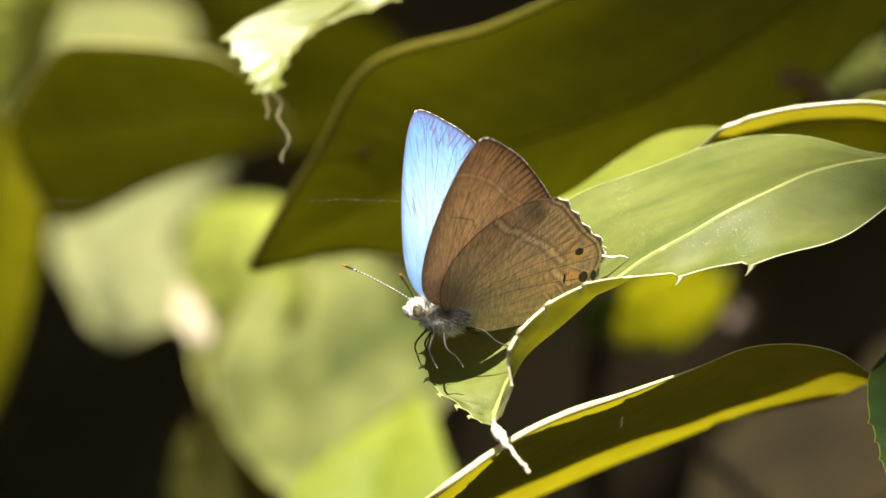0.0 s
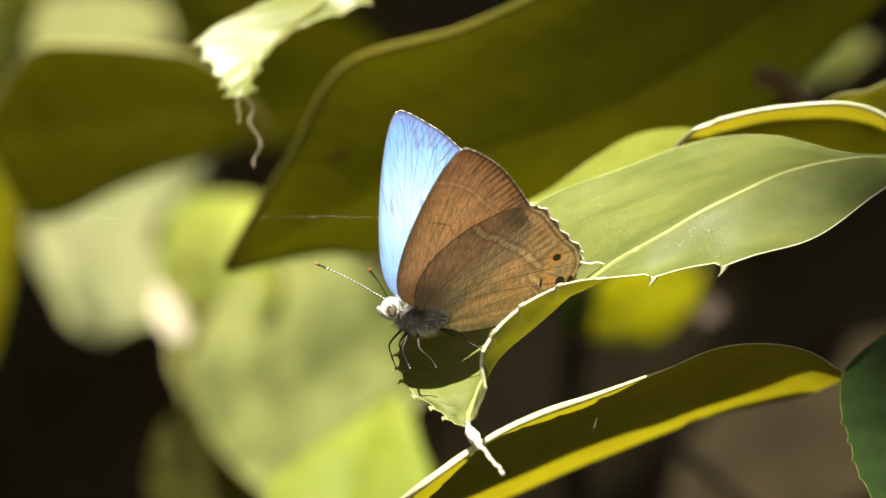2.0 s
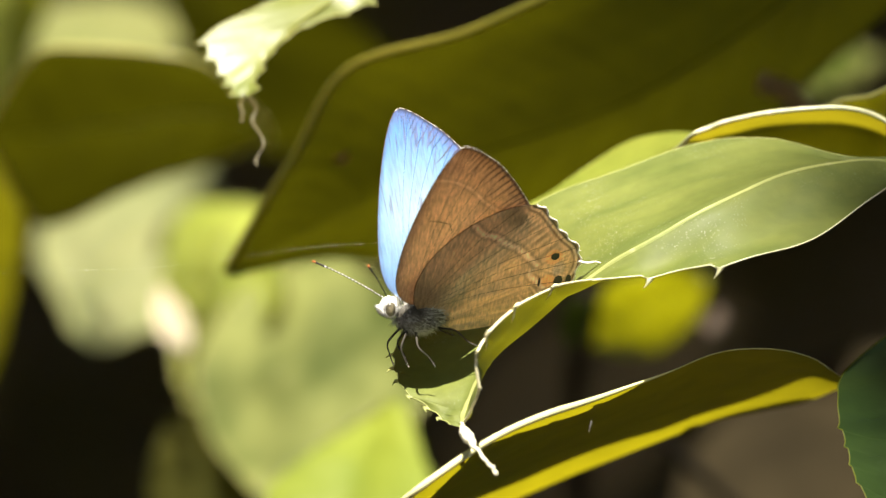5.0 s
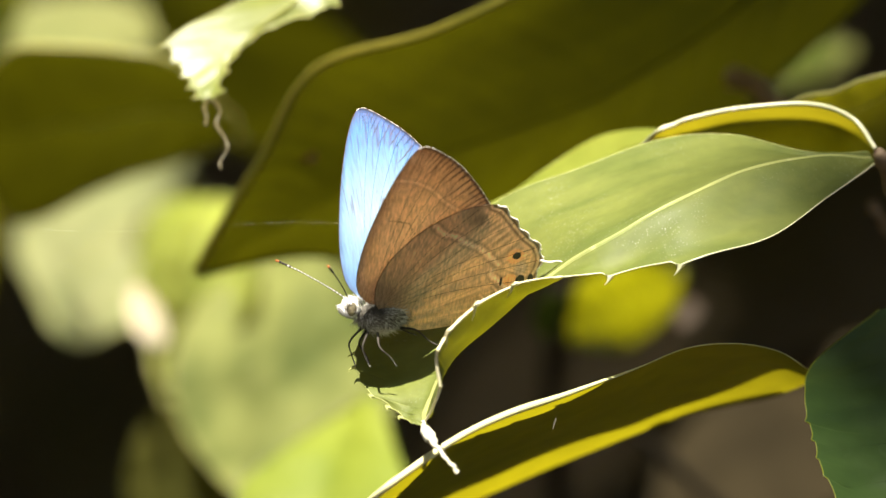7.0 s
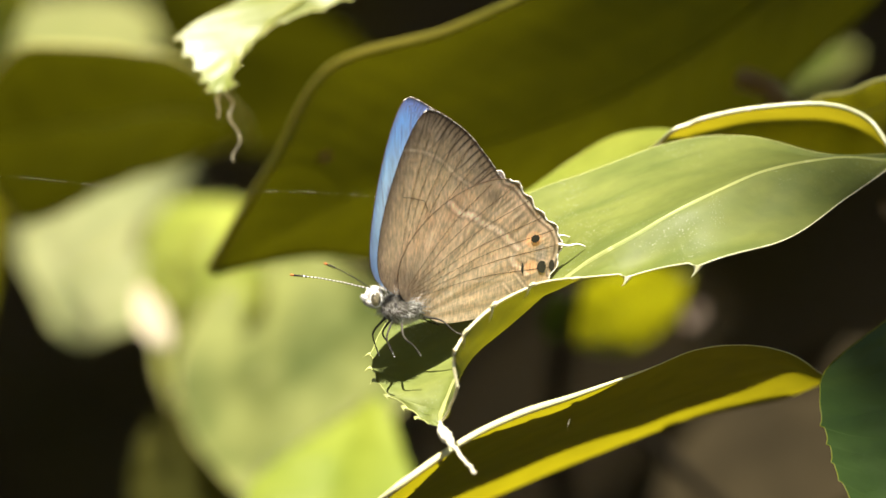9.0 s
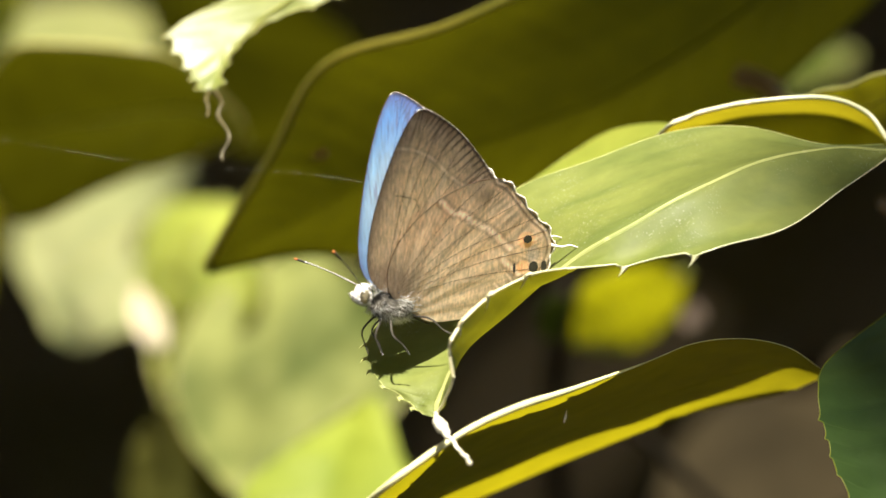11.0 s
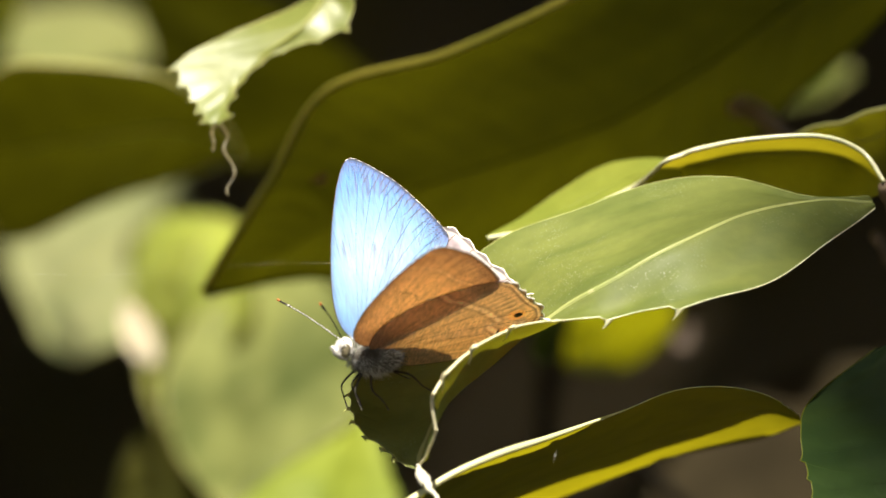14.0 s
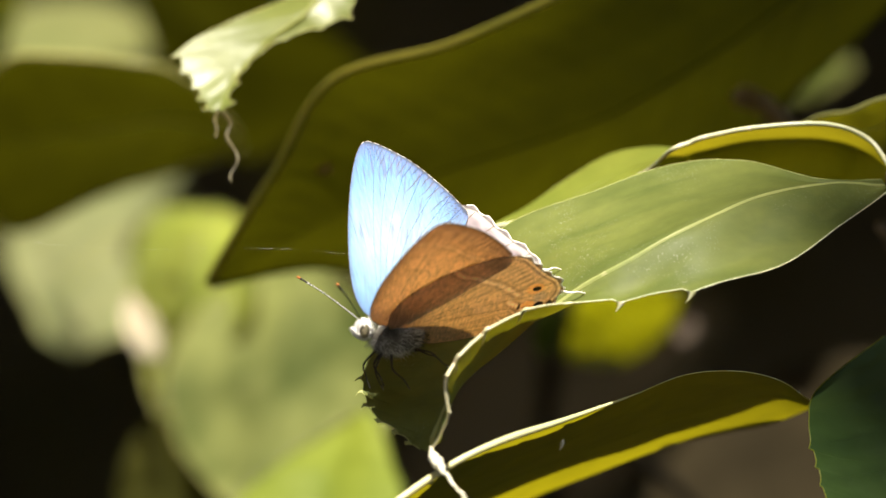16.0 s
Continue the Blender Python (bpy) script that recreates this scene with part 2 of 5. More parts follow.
LEAF_PERCH = leaf_material("leaf_satin_green", (0.152, 0.182, 0.040), (0.20, 0.19, 0.004), 0.60, 0.36, spots=0.12, flecks=0.3, shine=0.55, patchy=0.70, streak=-0.42)
RIB_SOFT = leaf_material("leaf_soft_rib", (0.42, 0.44, 0.18), (0.45, 0.45, 0.05), 0.45, 0.35)
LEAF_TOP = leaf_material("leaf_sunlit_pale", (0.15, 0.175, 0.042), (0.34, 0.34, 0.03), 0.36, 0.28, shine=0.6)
LEAF_CURL = leaf_material("leaf_curled", (0.28, 0.32, 0.055), (0.30, 0.25, 0.008), 0.45, 0.46)
# green darkened and cooled: part of the leaf's shade sits in this colour
LEAF_SIDE = leaf_material("leaf_green_shade_tinted", (0.032, 0.060, 0.016), (0.04, 0.065, 0.008), 0.45, 0.3, shine=0.3)
LEAF_MID = leaf_material("leaf_mid_green", (0.218, 0.245, 0.088), (0.35, 0.35, 0.038), 0.55, 0.4, patchy=0.26, cell=75.0, shine=0.3)
# brighter copy of the leaf green, with sunlight put into its colour
LEAF_LIT = leaf_material("leaf_sun_painted_green", (0.30, 0.345, 0.065), (0.48, 0.47, 0.02), 0.42, 0.35)
LEAF_FRESH = leaf_material("leaf_fresh_green", (0.185, 0.225, 0.026), (0.36, 0.38, 0.010), 0.6, 0.35, shine=0.25)
LEAF_GLOW = leaf_material("leaf_glowing_yellow", (0.040, 0.044, 0.007), (0.38, 0.33, 0.006), 0.5, 0.42, shine=0.2)
LEAF_DARK = leaf_material("leaf_deep_green", (0.05, 0.066, 0.012), (0.066, 0.063, 0.0007), 0.55, 0.5)
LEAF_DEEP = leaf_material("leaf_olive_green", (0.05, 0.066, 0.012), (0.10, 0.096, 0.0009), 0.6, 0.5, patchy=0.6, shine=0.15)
# darker copy of the olive leaf, with shade put into its colour
LEAF_SHADE_TINT = leaf_material("leaf_shade_painted_olive", (0.028, 0.036, 0.005), (0.042, 0.041, 0.0004), 0.65, 0.5, patchy=0.5, shine=0.15)
LEAF_OLIVE = leaf_material("leaf_olive_yellow", (0.10, 0.105, 0.012), (0.21, 0.195, 0.002), 0.5, 0.5)
BUSH_LEAF = leaf_material("bush_leaf", (0.12, 0.10, 0.042), (0.10, 0.08, 0.024), 0.8, 0.4, shine=0.1)
RIM_OLIVE = leaf_material("leaf_olive_rim", (0.21, 0.19, 0.03), (0.45, 0.40, 0.03), 0.5, 0.3, shine=0.2)
LEAF_HIGH = leaf_material("leaf_bright_pale", (0.21, 0.22, 0.09), (0.32, 0.32, 0.07), 0.5, 0.35)
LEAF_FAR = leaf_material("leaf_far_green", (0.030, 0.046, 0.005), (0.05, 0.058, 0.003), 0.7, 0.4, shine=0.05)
LEAF_YELLOW = leaf_material("leaf_yellow_green", (0.17, 0.19, 0.022), (0.33, 0.32, 0.003), 0.4, 0.52)
CREAM = leaf_material("young_leaf_cream", (0.56, 0.49, 0.41), (0.5, 0.42, 0.3), 0.4, 0.15)
LEAF_DUSTY = leaf_material("leaf_dusty_green", (0.235, 0.245, 0.125), (0.27, 0.275, 0.065), 0.6, 0.3)
# olive darkened so that the colour itself carries the deep shade
LEAF_DIM = leaf_material("leaf_shade_dimmed_olive", (0.06, 0.06, 0.012), (0.12, 0.105, 0.004), 0.6, 0.5, shine=0.15)
LEAF_EDGE = leaf_material("leaf_mellow_olive", (0.075, 0.08, 0.01), (0.15, 0.14, 0.002), 0.5, 0.5)
# margin whitened so that its colour carries the glare of sunlit edges
GLARE_RIM = leaf_material("leaf_glare_rim", (0.76, 0.73, 0.54), (0.7, 0.62, 0.25), 0.3, 0.18)
MARGIN = leaf_material("leaf_margin", (0.40, 0.38, 0.16), (0.55, 0.50, 0.08), 0.35, 0.35)
# pale colour that paints rim light on the low leaf's margin
RIM_LIGHT = leaf_material("leaf_painted_rim_light", (0.70, 0.69, 0.42), (0.6, 0.55, 0.14), 0.3, 0.2)
RIB = leaf_material("leaf_rib", (0.27, 0.29, 0.08), (0.45, 0.45, 0.05), 0.4, 0.35)
DRY = skin_material("dry_leaf_tip", [(0.3, (0.40, 0.34, 0.24)), (0.5, (0.66, 0.62, 0.5)), (0.7, (0.82, 0.79, 0.7))], 0.4, 1200.0, bump=0.6)
# dark brown for the stand-in of the soft background patch
BROWN_PATCH = skin_material("brown_patch_tint", [(0.3, (0.015, 0.0115, 0.006)), (0.7, (0.034, 0.026, 0.0135))], 0.9, 60.0, through_col=(0.05, 0.03, 0.01), share=0.3, spec=0.1)
# brown of the added backdrop in the dark gap
GAP_FILL = skin_material("gap_backdrop", [(0.3, (0.095, 0.068, 0.033)), (0.7, (0.165, 0.12, 0.06))], 0.9, 40.0, spec=0.05)
DRIP = skin_material("olive_drip_tip", [(0.3, (0.03, 0.022, 0.006)), (0.7, (0.07, 0.055, 0.016))], 0.5, 500.0)
WITHERED_SPOT = skin_material("leaf_blemish", [(0.3, (0.16, 0.08, 0.02)), (0.7, (0.26, 0.15, 0.05))], 0.8, 900.0)
DRY_PINK = skin_material("dry_pinkish_leaf", [(0.3, (0.06, 0.042, 0.032)), (0.7, (0.11, 0.08, 0.06))], 0.8, 300.0)
PINK_BARK = skin_material("pale_twig_bark", [(0.3, (0.26, 0.16, 0.10)), (0.7, (0.42, 0.28, 0.19))], 0.8, 400.0)
# bark coloured near black: the twigs' shade is put into the colour
DARK_BARK = skin_material("bark_shade_in_colour", [(0.3, (0.006, 0.005, 0.003)), (0.7, (0.014, 0.010, 0.006))], 0.9, 400.0, spec=0.1)
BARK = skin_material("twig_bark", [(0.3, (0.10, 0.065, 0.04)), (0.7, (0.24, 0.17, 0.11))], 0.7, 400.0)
SOIL = skin_material("woodland_soil", [(0.3, (0.05, 0.037, 0.017)), (0.55, (0.085, 0.062, 0.028)), (0.8, (0.13, 0.095, 0.043))], 0.9, 9.0)


def wing_material(name, low, high, scale, stretch, rough, warm, share, clear=0.0, gloss_col=None, gloss_share=0.0, bump=0.5, pale=None, through_col=None):
    """Scaled wing membrane: the colours of its scales, fine grain, light let through."""
    m, n, l = nodes_of(name)
    at = n.new("ShaderNodeAttribute")
    at.attribute_name = "scales"
    grain, f = noise_ramp(n, l, scale, [(0.3, (low, low, low)), (0.7, (high, high, high))], stretch=stretch)
    col = mixed(n, l, at.outputs["Color"], grain, 1.0, "MULTIPLY")
    b = n.new("ShaderNodeBsdfPrincipled")
    if pale:
        hs = n.new("ShaderNodeHueSaturation")
        hs.inputs["Saturation"].default_value, hs.inputs["Value"].default_value = pale
        l.new(col, hs.inputs["Color"])
        l.new(hs.outputs[0], b.inputs["Base Color"])
    else:
        l.new(col, b.inputs["Base Color"])
    b.inputs["Roughness"].default_value = rough
    l.new(bumped(n, l, f, bump, 0.0001), b.inputs["Normal"])
    last = b.outputs[0]

    def blend(other, f):
        mx = n.new("ShaderNodeMixShader")
        mx.inputs[0].default_value = f
        l.new(last, mx.inputs[1])
        l.new(other, mx.inputs[2])
        return mx.outputs[0]
    if gloss_col:
        g = n.new("ShaderNodeBsdfAnisotropic")
        l.new(mixed(n, l, col, gloss_col, 0.35), g.inputs[0])
        g.inputs["Roughness"].default_value = 0.58
        last = blend(g.outputs[0], gloss_share)
    tl = n.new("ShaderNodeBsdfTranslucent")
    l.new(mixed(n, l, mixed(n, l, col, through_col, 0.8) if through_col else col, warm, 1.0, "MULTIPLY"), tl.inputs[0])
    last = blend(tl.outputs[0], share)
    if clear:
        last = blend(n.new("ShaderNodeBsdfTransparent").outputs[0], clear)
    out = n.new("ShaderNodeOutputMaterial")
    l.new(last, out.inputs[0])
    return m


WING_UNDER = wing_material("wing_underside", 0.66, 1.28, 5200.0, (1.0, 1.0, 0.25), 0.5, (1.66, 1.12, 0.50), 0.50, 0.05, pale=(0.60, 1.22))
WING_BLUE = wing_material("wing_upperside", 0.70, 1.22, 5200.0, (1.0, 1.0, 0.12), 0.5, (1.3, 1.1, 0.8), 0.38, 0.14, (0.36, 0.74, 1.0), 0.13, through_col=(0.80, 0.62, 0.38))
WING_VIOLET = wing_material("hindwing_upperside", 0.8, 1.2, 1300.0, (1.0, 1.0, 0.25), 0.5, (1.1, 1.0, 0.95), 0.26, 0.20, through_col=(0.70, 0.60, 0.50))
VEIN = skin_material("wing_vein", [(0.3, (0.06, 0.037, 0.02)), (0.7, (0.12, 0.078, 0.042))], 0.6, through_col=(0.30, 0.16, 0.06), share=0.5)
VEIN_BLUE = skin_material("wing_vein_blue", [(0.3, (0.04, 0.07, 0.22)), (0.7, (0.09, 0.14, 0.36))], 0.5)
FRINGE = skin_material("wing_fringe", [(0.35, (0.50, 0.45, 0.40)), (0.6, (0.84, 0.79, 0.74))], 0.6, 2500.0)
FRINGE_BROWN = skin_material("forewing_fringe", [(0.40, (0.16, 0.12, 0.10)), (0.60, (0.62, 0.57, 0.52))], 0.6, 1500.0)
BLACK = skin_material("black_scales", [(0.3, (0.012, 0.010, 0.009)), (0.7, (0.03, 0.024, 0.02))], 0.5)
TIP_RED = skin_material("antenna_tip", [(0.3, (0.42, 0.10, 0.02)), (0.7, (0.60, 0.20, 0.04))], 0.6)
FUZZ = skin_material("body_fuzz", [(0.45, (0.045, 0.04, 0.036)), (0.62, (0.74, 0.72, 0.71))], 0.8, 420.0, spec=0.2)
THORAX = skin_material("thorax_scales", [(0.38, (0.02, 0.018, 0.015)), (0.62, (0.15, 0.135, 0.115))], 0.8, 500.0)
WHITE_FUZZ = skin_material("white_fuzz", [(0.3, (0.62, 0.60, 0.60)), (0.7, (0.84, 0.82, 0.82))], 0.6)
BODY = skin_material("body_shell", [(0.3, (0.02, 0.018, 0.015)), (0.7, (0.07, 0.062, 0.055))], 0.85, spec=0.15)
EYE = skin_material("compound_eye", [(0.40, (0.025, 0.02, 0.015)), (0.62, (0.30, 0.26, 0.17))], 0.3, 800.0)
SILK = skin_material("spider_silk", [(0.3, (0.75, 0.75, 0.7)), (0.7, (0.9, 0.9, 0.85))], 0.25, 3000.0)


# ---- mesh tools ----
def part(name, bm, material, parent=None, label="", smooth=True):
    """One mesh object out of a bmesh, under its thing or part."""
    me = bpy.data.meshes.new(name)
    bm.to_mesh(me)
    bm.free()
    for mt in material if isinstance(material, (list, tuple)) else [material]:
        me.materials.append(mt)
    if smooth:
        me.polygons.foreach_set("use_smooth", [True] * len(me.polygons))
    ob = new(name, me)
    ob.parent = parent
    if label:
        ob["label"] = label
    return ob


def spline(pts, count):
    """Catmull-Rom samples through points of any dimension."""
    p = np.array(pts, float)
    p = np.vstack([2 * p[0] - p[1], p, 2 * p[-1] - p[-2]])
    out = []
    for u in np.linspace(0, len(pts) - 1, count):
        i = min(int(u), len(pts) - 2)
        f = u - i
        a, b, c, d = p[i:i + 4]
        out.append(0.5 * (2 * b + (c - a) * f + (2 * a - 5 * b + 4 * c - d) * f * f + (3 * b - a - 3 * c + d) * f ** 3))
    return np.array(out)


def tube(bm, pts, radii, sides=6, index=0):
    """A round, tapering tube along points."""
    pts = [Vector(p) for p in pts]
    rings = []
    ref = Vector((0.3, 0.2, 0.93))
    for i, p in enumerate(pts):
        d = (pts[min(i + 1, len(pts) - 1)] - pts[max(i - 1, 0)]).normalized()
        a = d.cross(ref)
        if a.length < 0.05:
            a = d.cross(Vector((1, 0, 0)))
        a.normalize()
        b = d.cross(a)
        r = radii[i] if hasattr(radii, "__len__") else radii
        rings.append([bm.verts.new(p + (a * math.cos(q) + b * math.sin(q)) * r) for q in np.linspace(0, 2 * math.pi, sides, endpoint=False)])
    for r0, r1 in zip(rings, rings[1:]):
        for i in range(sides):
            f = bm.faces.new((r0[i], r0[(i + 1) % sides], r1[(i + 1) % sides], r1[i]))
            f.material_index = index
    for ring in (rings[0][::-1], rings[-1]):
        f = bm.faces.new(ring)
        f.material_index = index


def ball(bm, centre, size, seg=16, rings=10, index=0, turn=None):
    m = Matrix.Translation(centre) @ (turn or Matrix()) @ Matrix.Diagonal((*size, 1))
    made = bmesh.ops.create_uvsphere(bm, u_segments=seg, v_segments=rings, radius=1, matrix=m)
    for v in made["verts"]:
        for f in v.link_faces:
            f.material_index = index


# ---- leaves ----
def leaf(name, label, stations, blade_mat, along=90, across=6, teeth=None, bulge=0.05, ripple=0.0002, margin=0.00014,
         rib=0.00035, veins=9, stalk=None, group="leaves of the shrub", rib_mat=None, margin_mat=None, seed=1.0, spines=(), vein_size=0.10, rib_taper=(1.0, 0.25), waves=(46, 6.0), flat_rib=False):
    """A leaf from stations of (midrib, one margin, other margin), base to tip. teeth: for each margin (first, last, count, length)."""
    st = np.array(stations, float)
    root = new(name)
    base = Vector(st[0][0])
    root.location = base
    grid = spline(st.reshape(len(st), 9), along).reshape(along, 3, 3) - np.array(base)
    mid, ea, eb = grid[:, 0], grid[:, 1].copy(), grid[:, 2].copy()
    s = np.linspace(0, 1, along)
    for edge, spec in zip((ea, eb), teeth or (None, None)):
        if not spec:
            continue
        first, last, count, length = spec
        tang = np.gradient(edge, axis=0)
        tang /= np.linalg.norm(tang, axis=1)[:, None] + 1e-9
        out = edge - mid
        out /= np.linalg.norm(out, axis=1)[:, None] + 1e-9
        ph = (s - first) / (last - first) * count
        on = (ph > 0) & (ph < count)
        frac = np.where(on, ph % 1.0, 0)
        size = length * (0.75 + 0.5 * np.abs(np.sin(np.floor(ph) * 2.7 + seed)))
        spike = np.where(on, np.where(frac < 0.88, frac ** 4, (1 - frac) * 5.0), 0) * size
        edge += out * spike[:, None] * 0.9 + tang * spike[:, None] * 0.3
    hooks = []
    bends = {tuple(sp[1]): sp[3] for sp in spines if len(sp) > 3}
    for k, edge in ((0, ea), (1, eb)):
        mine = sorted((int(np.argmin(np.linalg.norm(edge + np.array(base) - np.array(sp[1]), axis=1))), sp[2], bends.get(tuple(sp[1]))) for sp in spines if sp[0] == k)
        out = edge - mid
        out /= np.linalg.norm(out, axis=1)[:, None] + 1e-9
        last = max(0, 2 * mine[0][0] - mine[1][0]) if len(mine) > 1 else 0
        for i, length, bend in mine:
            for j in range(last + 1, i + 1):
                edge[j] += out[j] * length * 0.42 * ((j - last) / (i - last)) ** 3
            for j in (1, 2):
                edge[i + j] += out[i + j] * length * 0.42 * (1 - j / 3)
            hooks.append((k, i, length, bend))
            last = i + 2
    bm = bmesh.new()
    cols = []
    vs = list(np.linspace(-1, 1, 2 * across + 1))
    for i in range(along):
        w = np.linalg.norm(ea[i] - eb[i])
        tan = Vector(mid[min(i + 1, along - 1)] - mid[max(i - 1, 0)])
        nrm = tan.cross(Vector(eb[i] - ea[i]))
        nrm = -nrm.normalized() if nrm.length > 1e-12 else Vector((0, 0, 1))
        row = []
        for v in vs:
            e = ea[i] if v < 0 else eb[i]
            q = abs(v)
            p = Vector(mid[i] + q * (e - mid[i])) + nrm * (bulge * w * q * (1 - q) * 2)
            p += nrm * ripple * math.sin(s[i] * waves[0] - q * waves[1] + seed) * q * (1 - q) * 3.4
            p += nrm * ripple * 1.6 * noise.noise(Vector((s[i] * 9, v * 2.5, seed)))
            row.append(bm.verts.new(p))
        cols.append(row)
    for a, b in zip(cols, cols[1:]):
        for j in range(2 * across):
            bm.faces.new((a[j], a[j + 1], b[j + 1], b[j]))
    edges = [[r[0].co.copy() for r in cols], [r[-1].co.copy() for r in cols]]
    mids = [r[across].co.copy() for r in cols]
    rows_co = [[v.co.copy() for v in r] for r in cols]
    part("blade", bm, blade_mat, root)
    for k in (0, 1):
        bm = bmesh.new()
        wide = margin[k] if isinstance(margin, tuple) else margin
        if isinstance(wide, tuple):
            wide = [wide[0] + (wide[1] - wide[0]) * min(1, max(0, (q - 0.42) / 0.2)) for q in s]
        tube(bm, edges[k], wide, 6)
        part("margin", bm, (margin_mat[k] if isinstance(margin_mat, tuple) else margin_mat) or MARGIN, root)
    for k, i, length, bend in hooks:
        away = edges[k][i] - mids[i]
        away.y *= 0.25
        away.normalize()
        on = (edges[k][min(i + 3, along - 1)] - edges[k][max(i - 3, 0)]).normalized()
        bm = bmesh.new()
        face = away.cross(on).normalized()
        out, fwd = (0.80, 0.70) if k else (0.75, 0.9)
        if bend:
            out, fwd = bend
        hook = spline([edges[k][i] - away * length * 0.12 - on * length * 0.15, edges[k][i] + away * length * 0.12, edges[k][i] + away * length * 0.55 * out + on * length * 0.4 * fwd,
                       edges[k][i] + away * length * out + on * length * fwd], 9)
        rings = []
        for q, c in enumerate(hook):
            half, thick = length * (0.03 + 0.30 * (1 - q / 8) ** 1.4), 0.00003 + 0.00009 * (1 - q / 8)
            rings.append([bm.verts.new(Vector(c) + on * a * half + face * b * thick) for a, b in ((-1, 0), (-0.4, 1), (0.4, 1), (1, 0), (0.4, -1), (-0.4, -1))])
        for r0, r1 in zip(rings, rings[1:]):
            for q in range(6):
                bm.faces.new((r0[q], r0[(q + 1) % 6], r1[(q + 1) % 6], r1[q]))
        bm.faces.new(rings[-1])
        part("spine", bm, GLARE_RIM if k else (margin_mat[0] if isinstance(margin_mat, tuple) else GLARE_RIM), root)
    bm = bmesh.new()
    if flat_rib:
        prev = None
        for i in range(0, along, 3):
            wide = rib * (rib_taper[0] + (rib_taper[1] - rib_taper[0]) * i / along) * (0.85 + 0.3 * noise.noise(Vector((i * 0.05, 2, seed))))
            va, vb = rows_co[i][across - 1] - mids[i], rows_co[i][across + 1] - mids[i]
            up = (mids[min(i + 3, along - 1)] - mids[max(i - 3, 0)]).cross(vb - va).normalized() * wide
            va, vb = va.normalized() * wide, vb.normalized() * wide
            row = [bm.verts.new(mids[i] + d) for d in (va - up * 0.1, va * 0.5 + up * 0.22, up * 0.3, vb * 0.5 + up * 0.22, vb - up * 0.1)]
            for q in range(4 if prev else 0):
                bm.faces.new((prev[q], prev[q + 1], row[q + 1], row[q]))
            prev = row
    else:
        tube(bm, mids, list(np.linspace(rib * rib_taper[0], rib * rib_taper[1], along)), 6)
    part("midrib", bm, rib_mat or RIB, root)
    for side in (0, 1):
        for kk in range(veins):
            i0 = int(along * (0.08 + 0.78 * kk / max(veins, 1)))
            i1 = min(along - 2, i0 + int(along * 0.12))
            pts = []
            for q in np.linspace(0, 0.92, 9):
                i = int(i0 + (i1 - i0) * q ** 1.3)
                j = across - q * across if side == 0 else across + q * across
                j0 = min(int(j), 2 * across - 1)
                pts.append(rows_co[i][j0].lerp(rows_co[i][j0 + 1], j - j0))
            bm = bmesh.new()
            tube(bm, pts, list(np.linspace(rib * vein_size, rib * 0.03, 9)), 4)
            part("side_vein", bm, blade_mat, root)
    if stalk:
        bm = bmesh.new()
        line = spline([Vector(p) - base for p in stalk], 16)
        tube(bm, line, list(np.linspace(rib * 1.2, rib * 2.0, 16)), 8)
        part("petiole", bm, BARK, root)
    return tagged(root, label, "leaf", group)


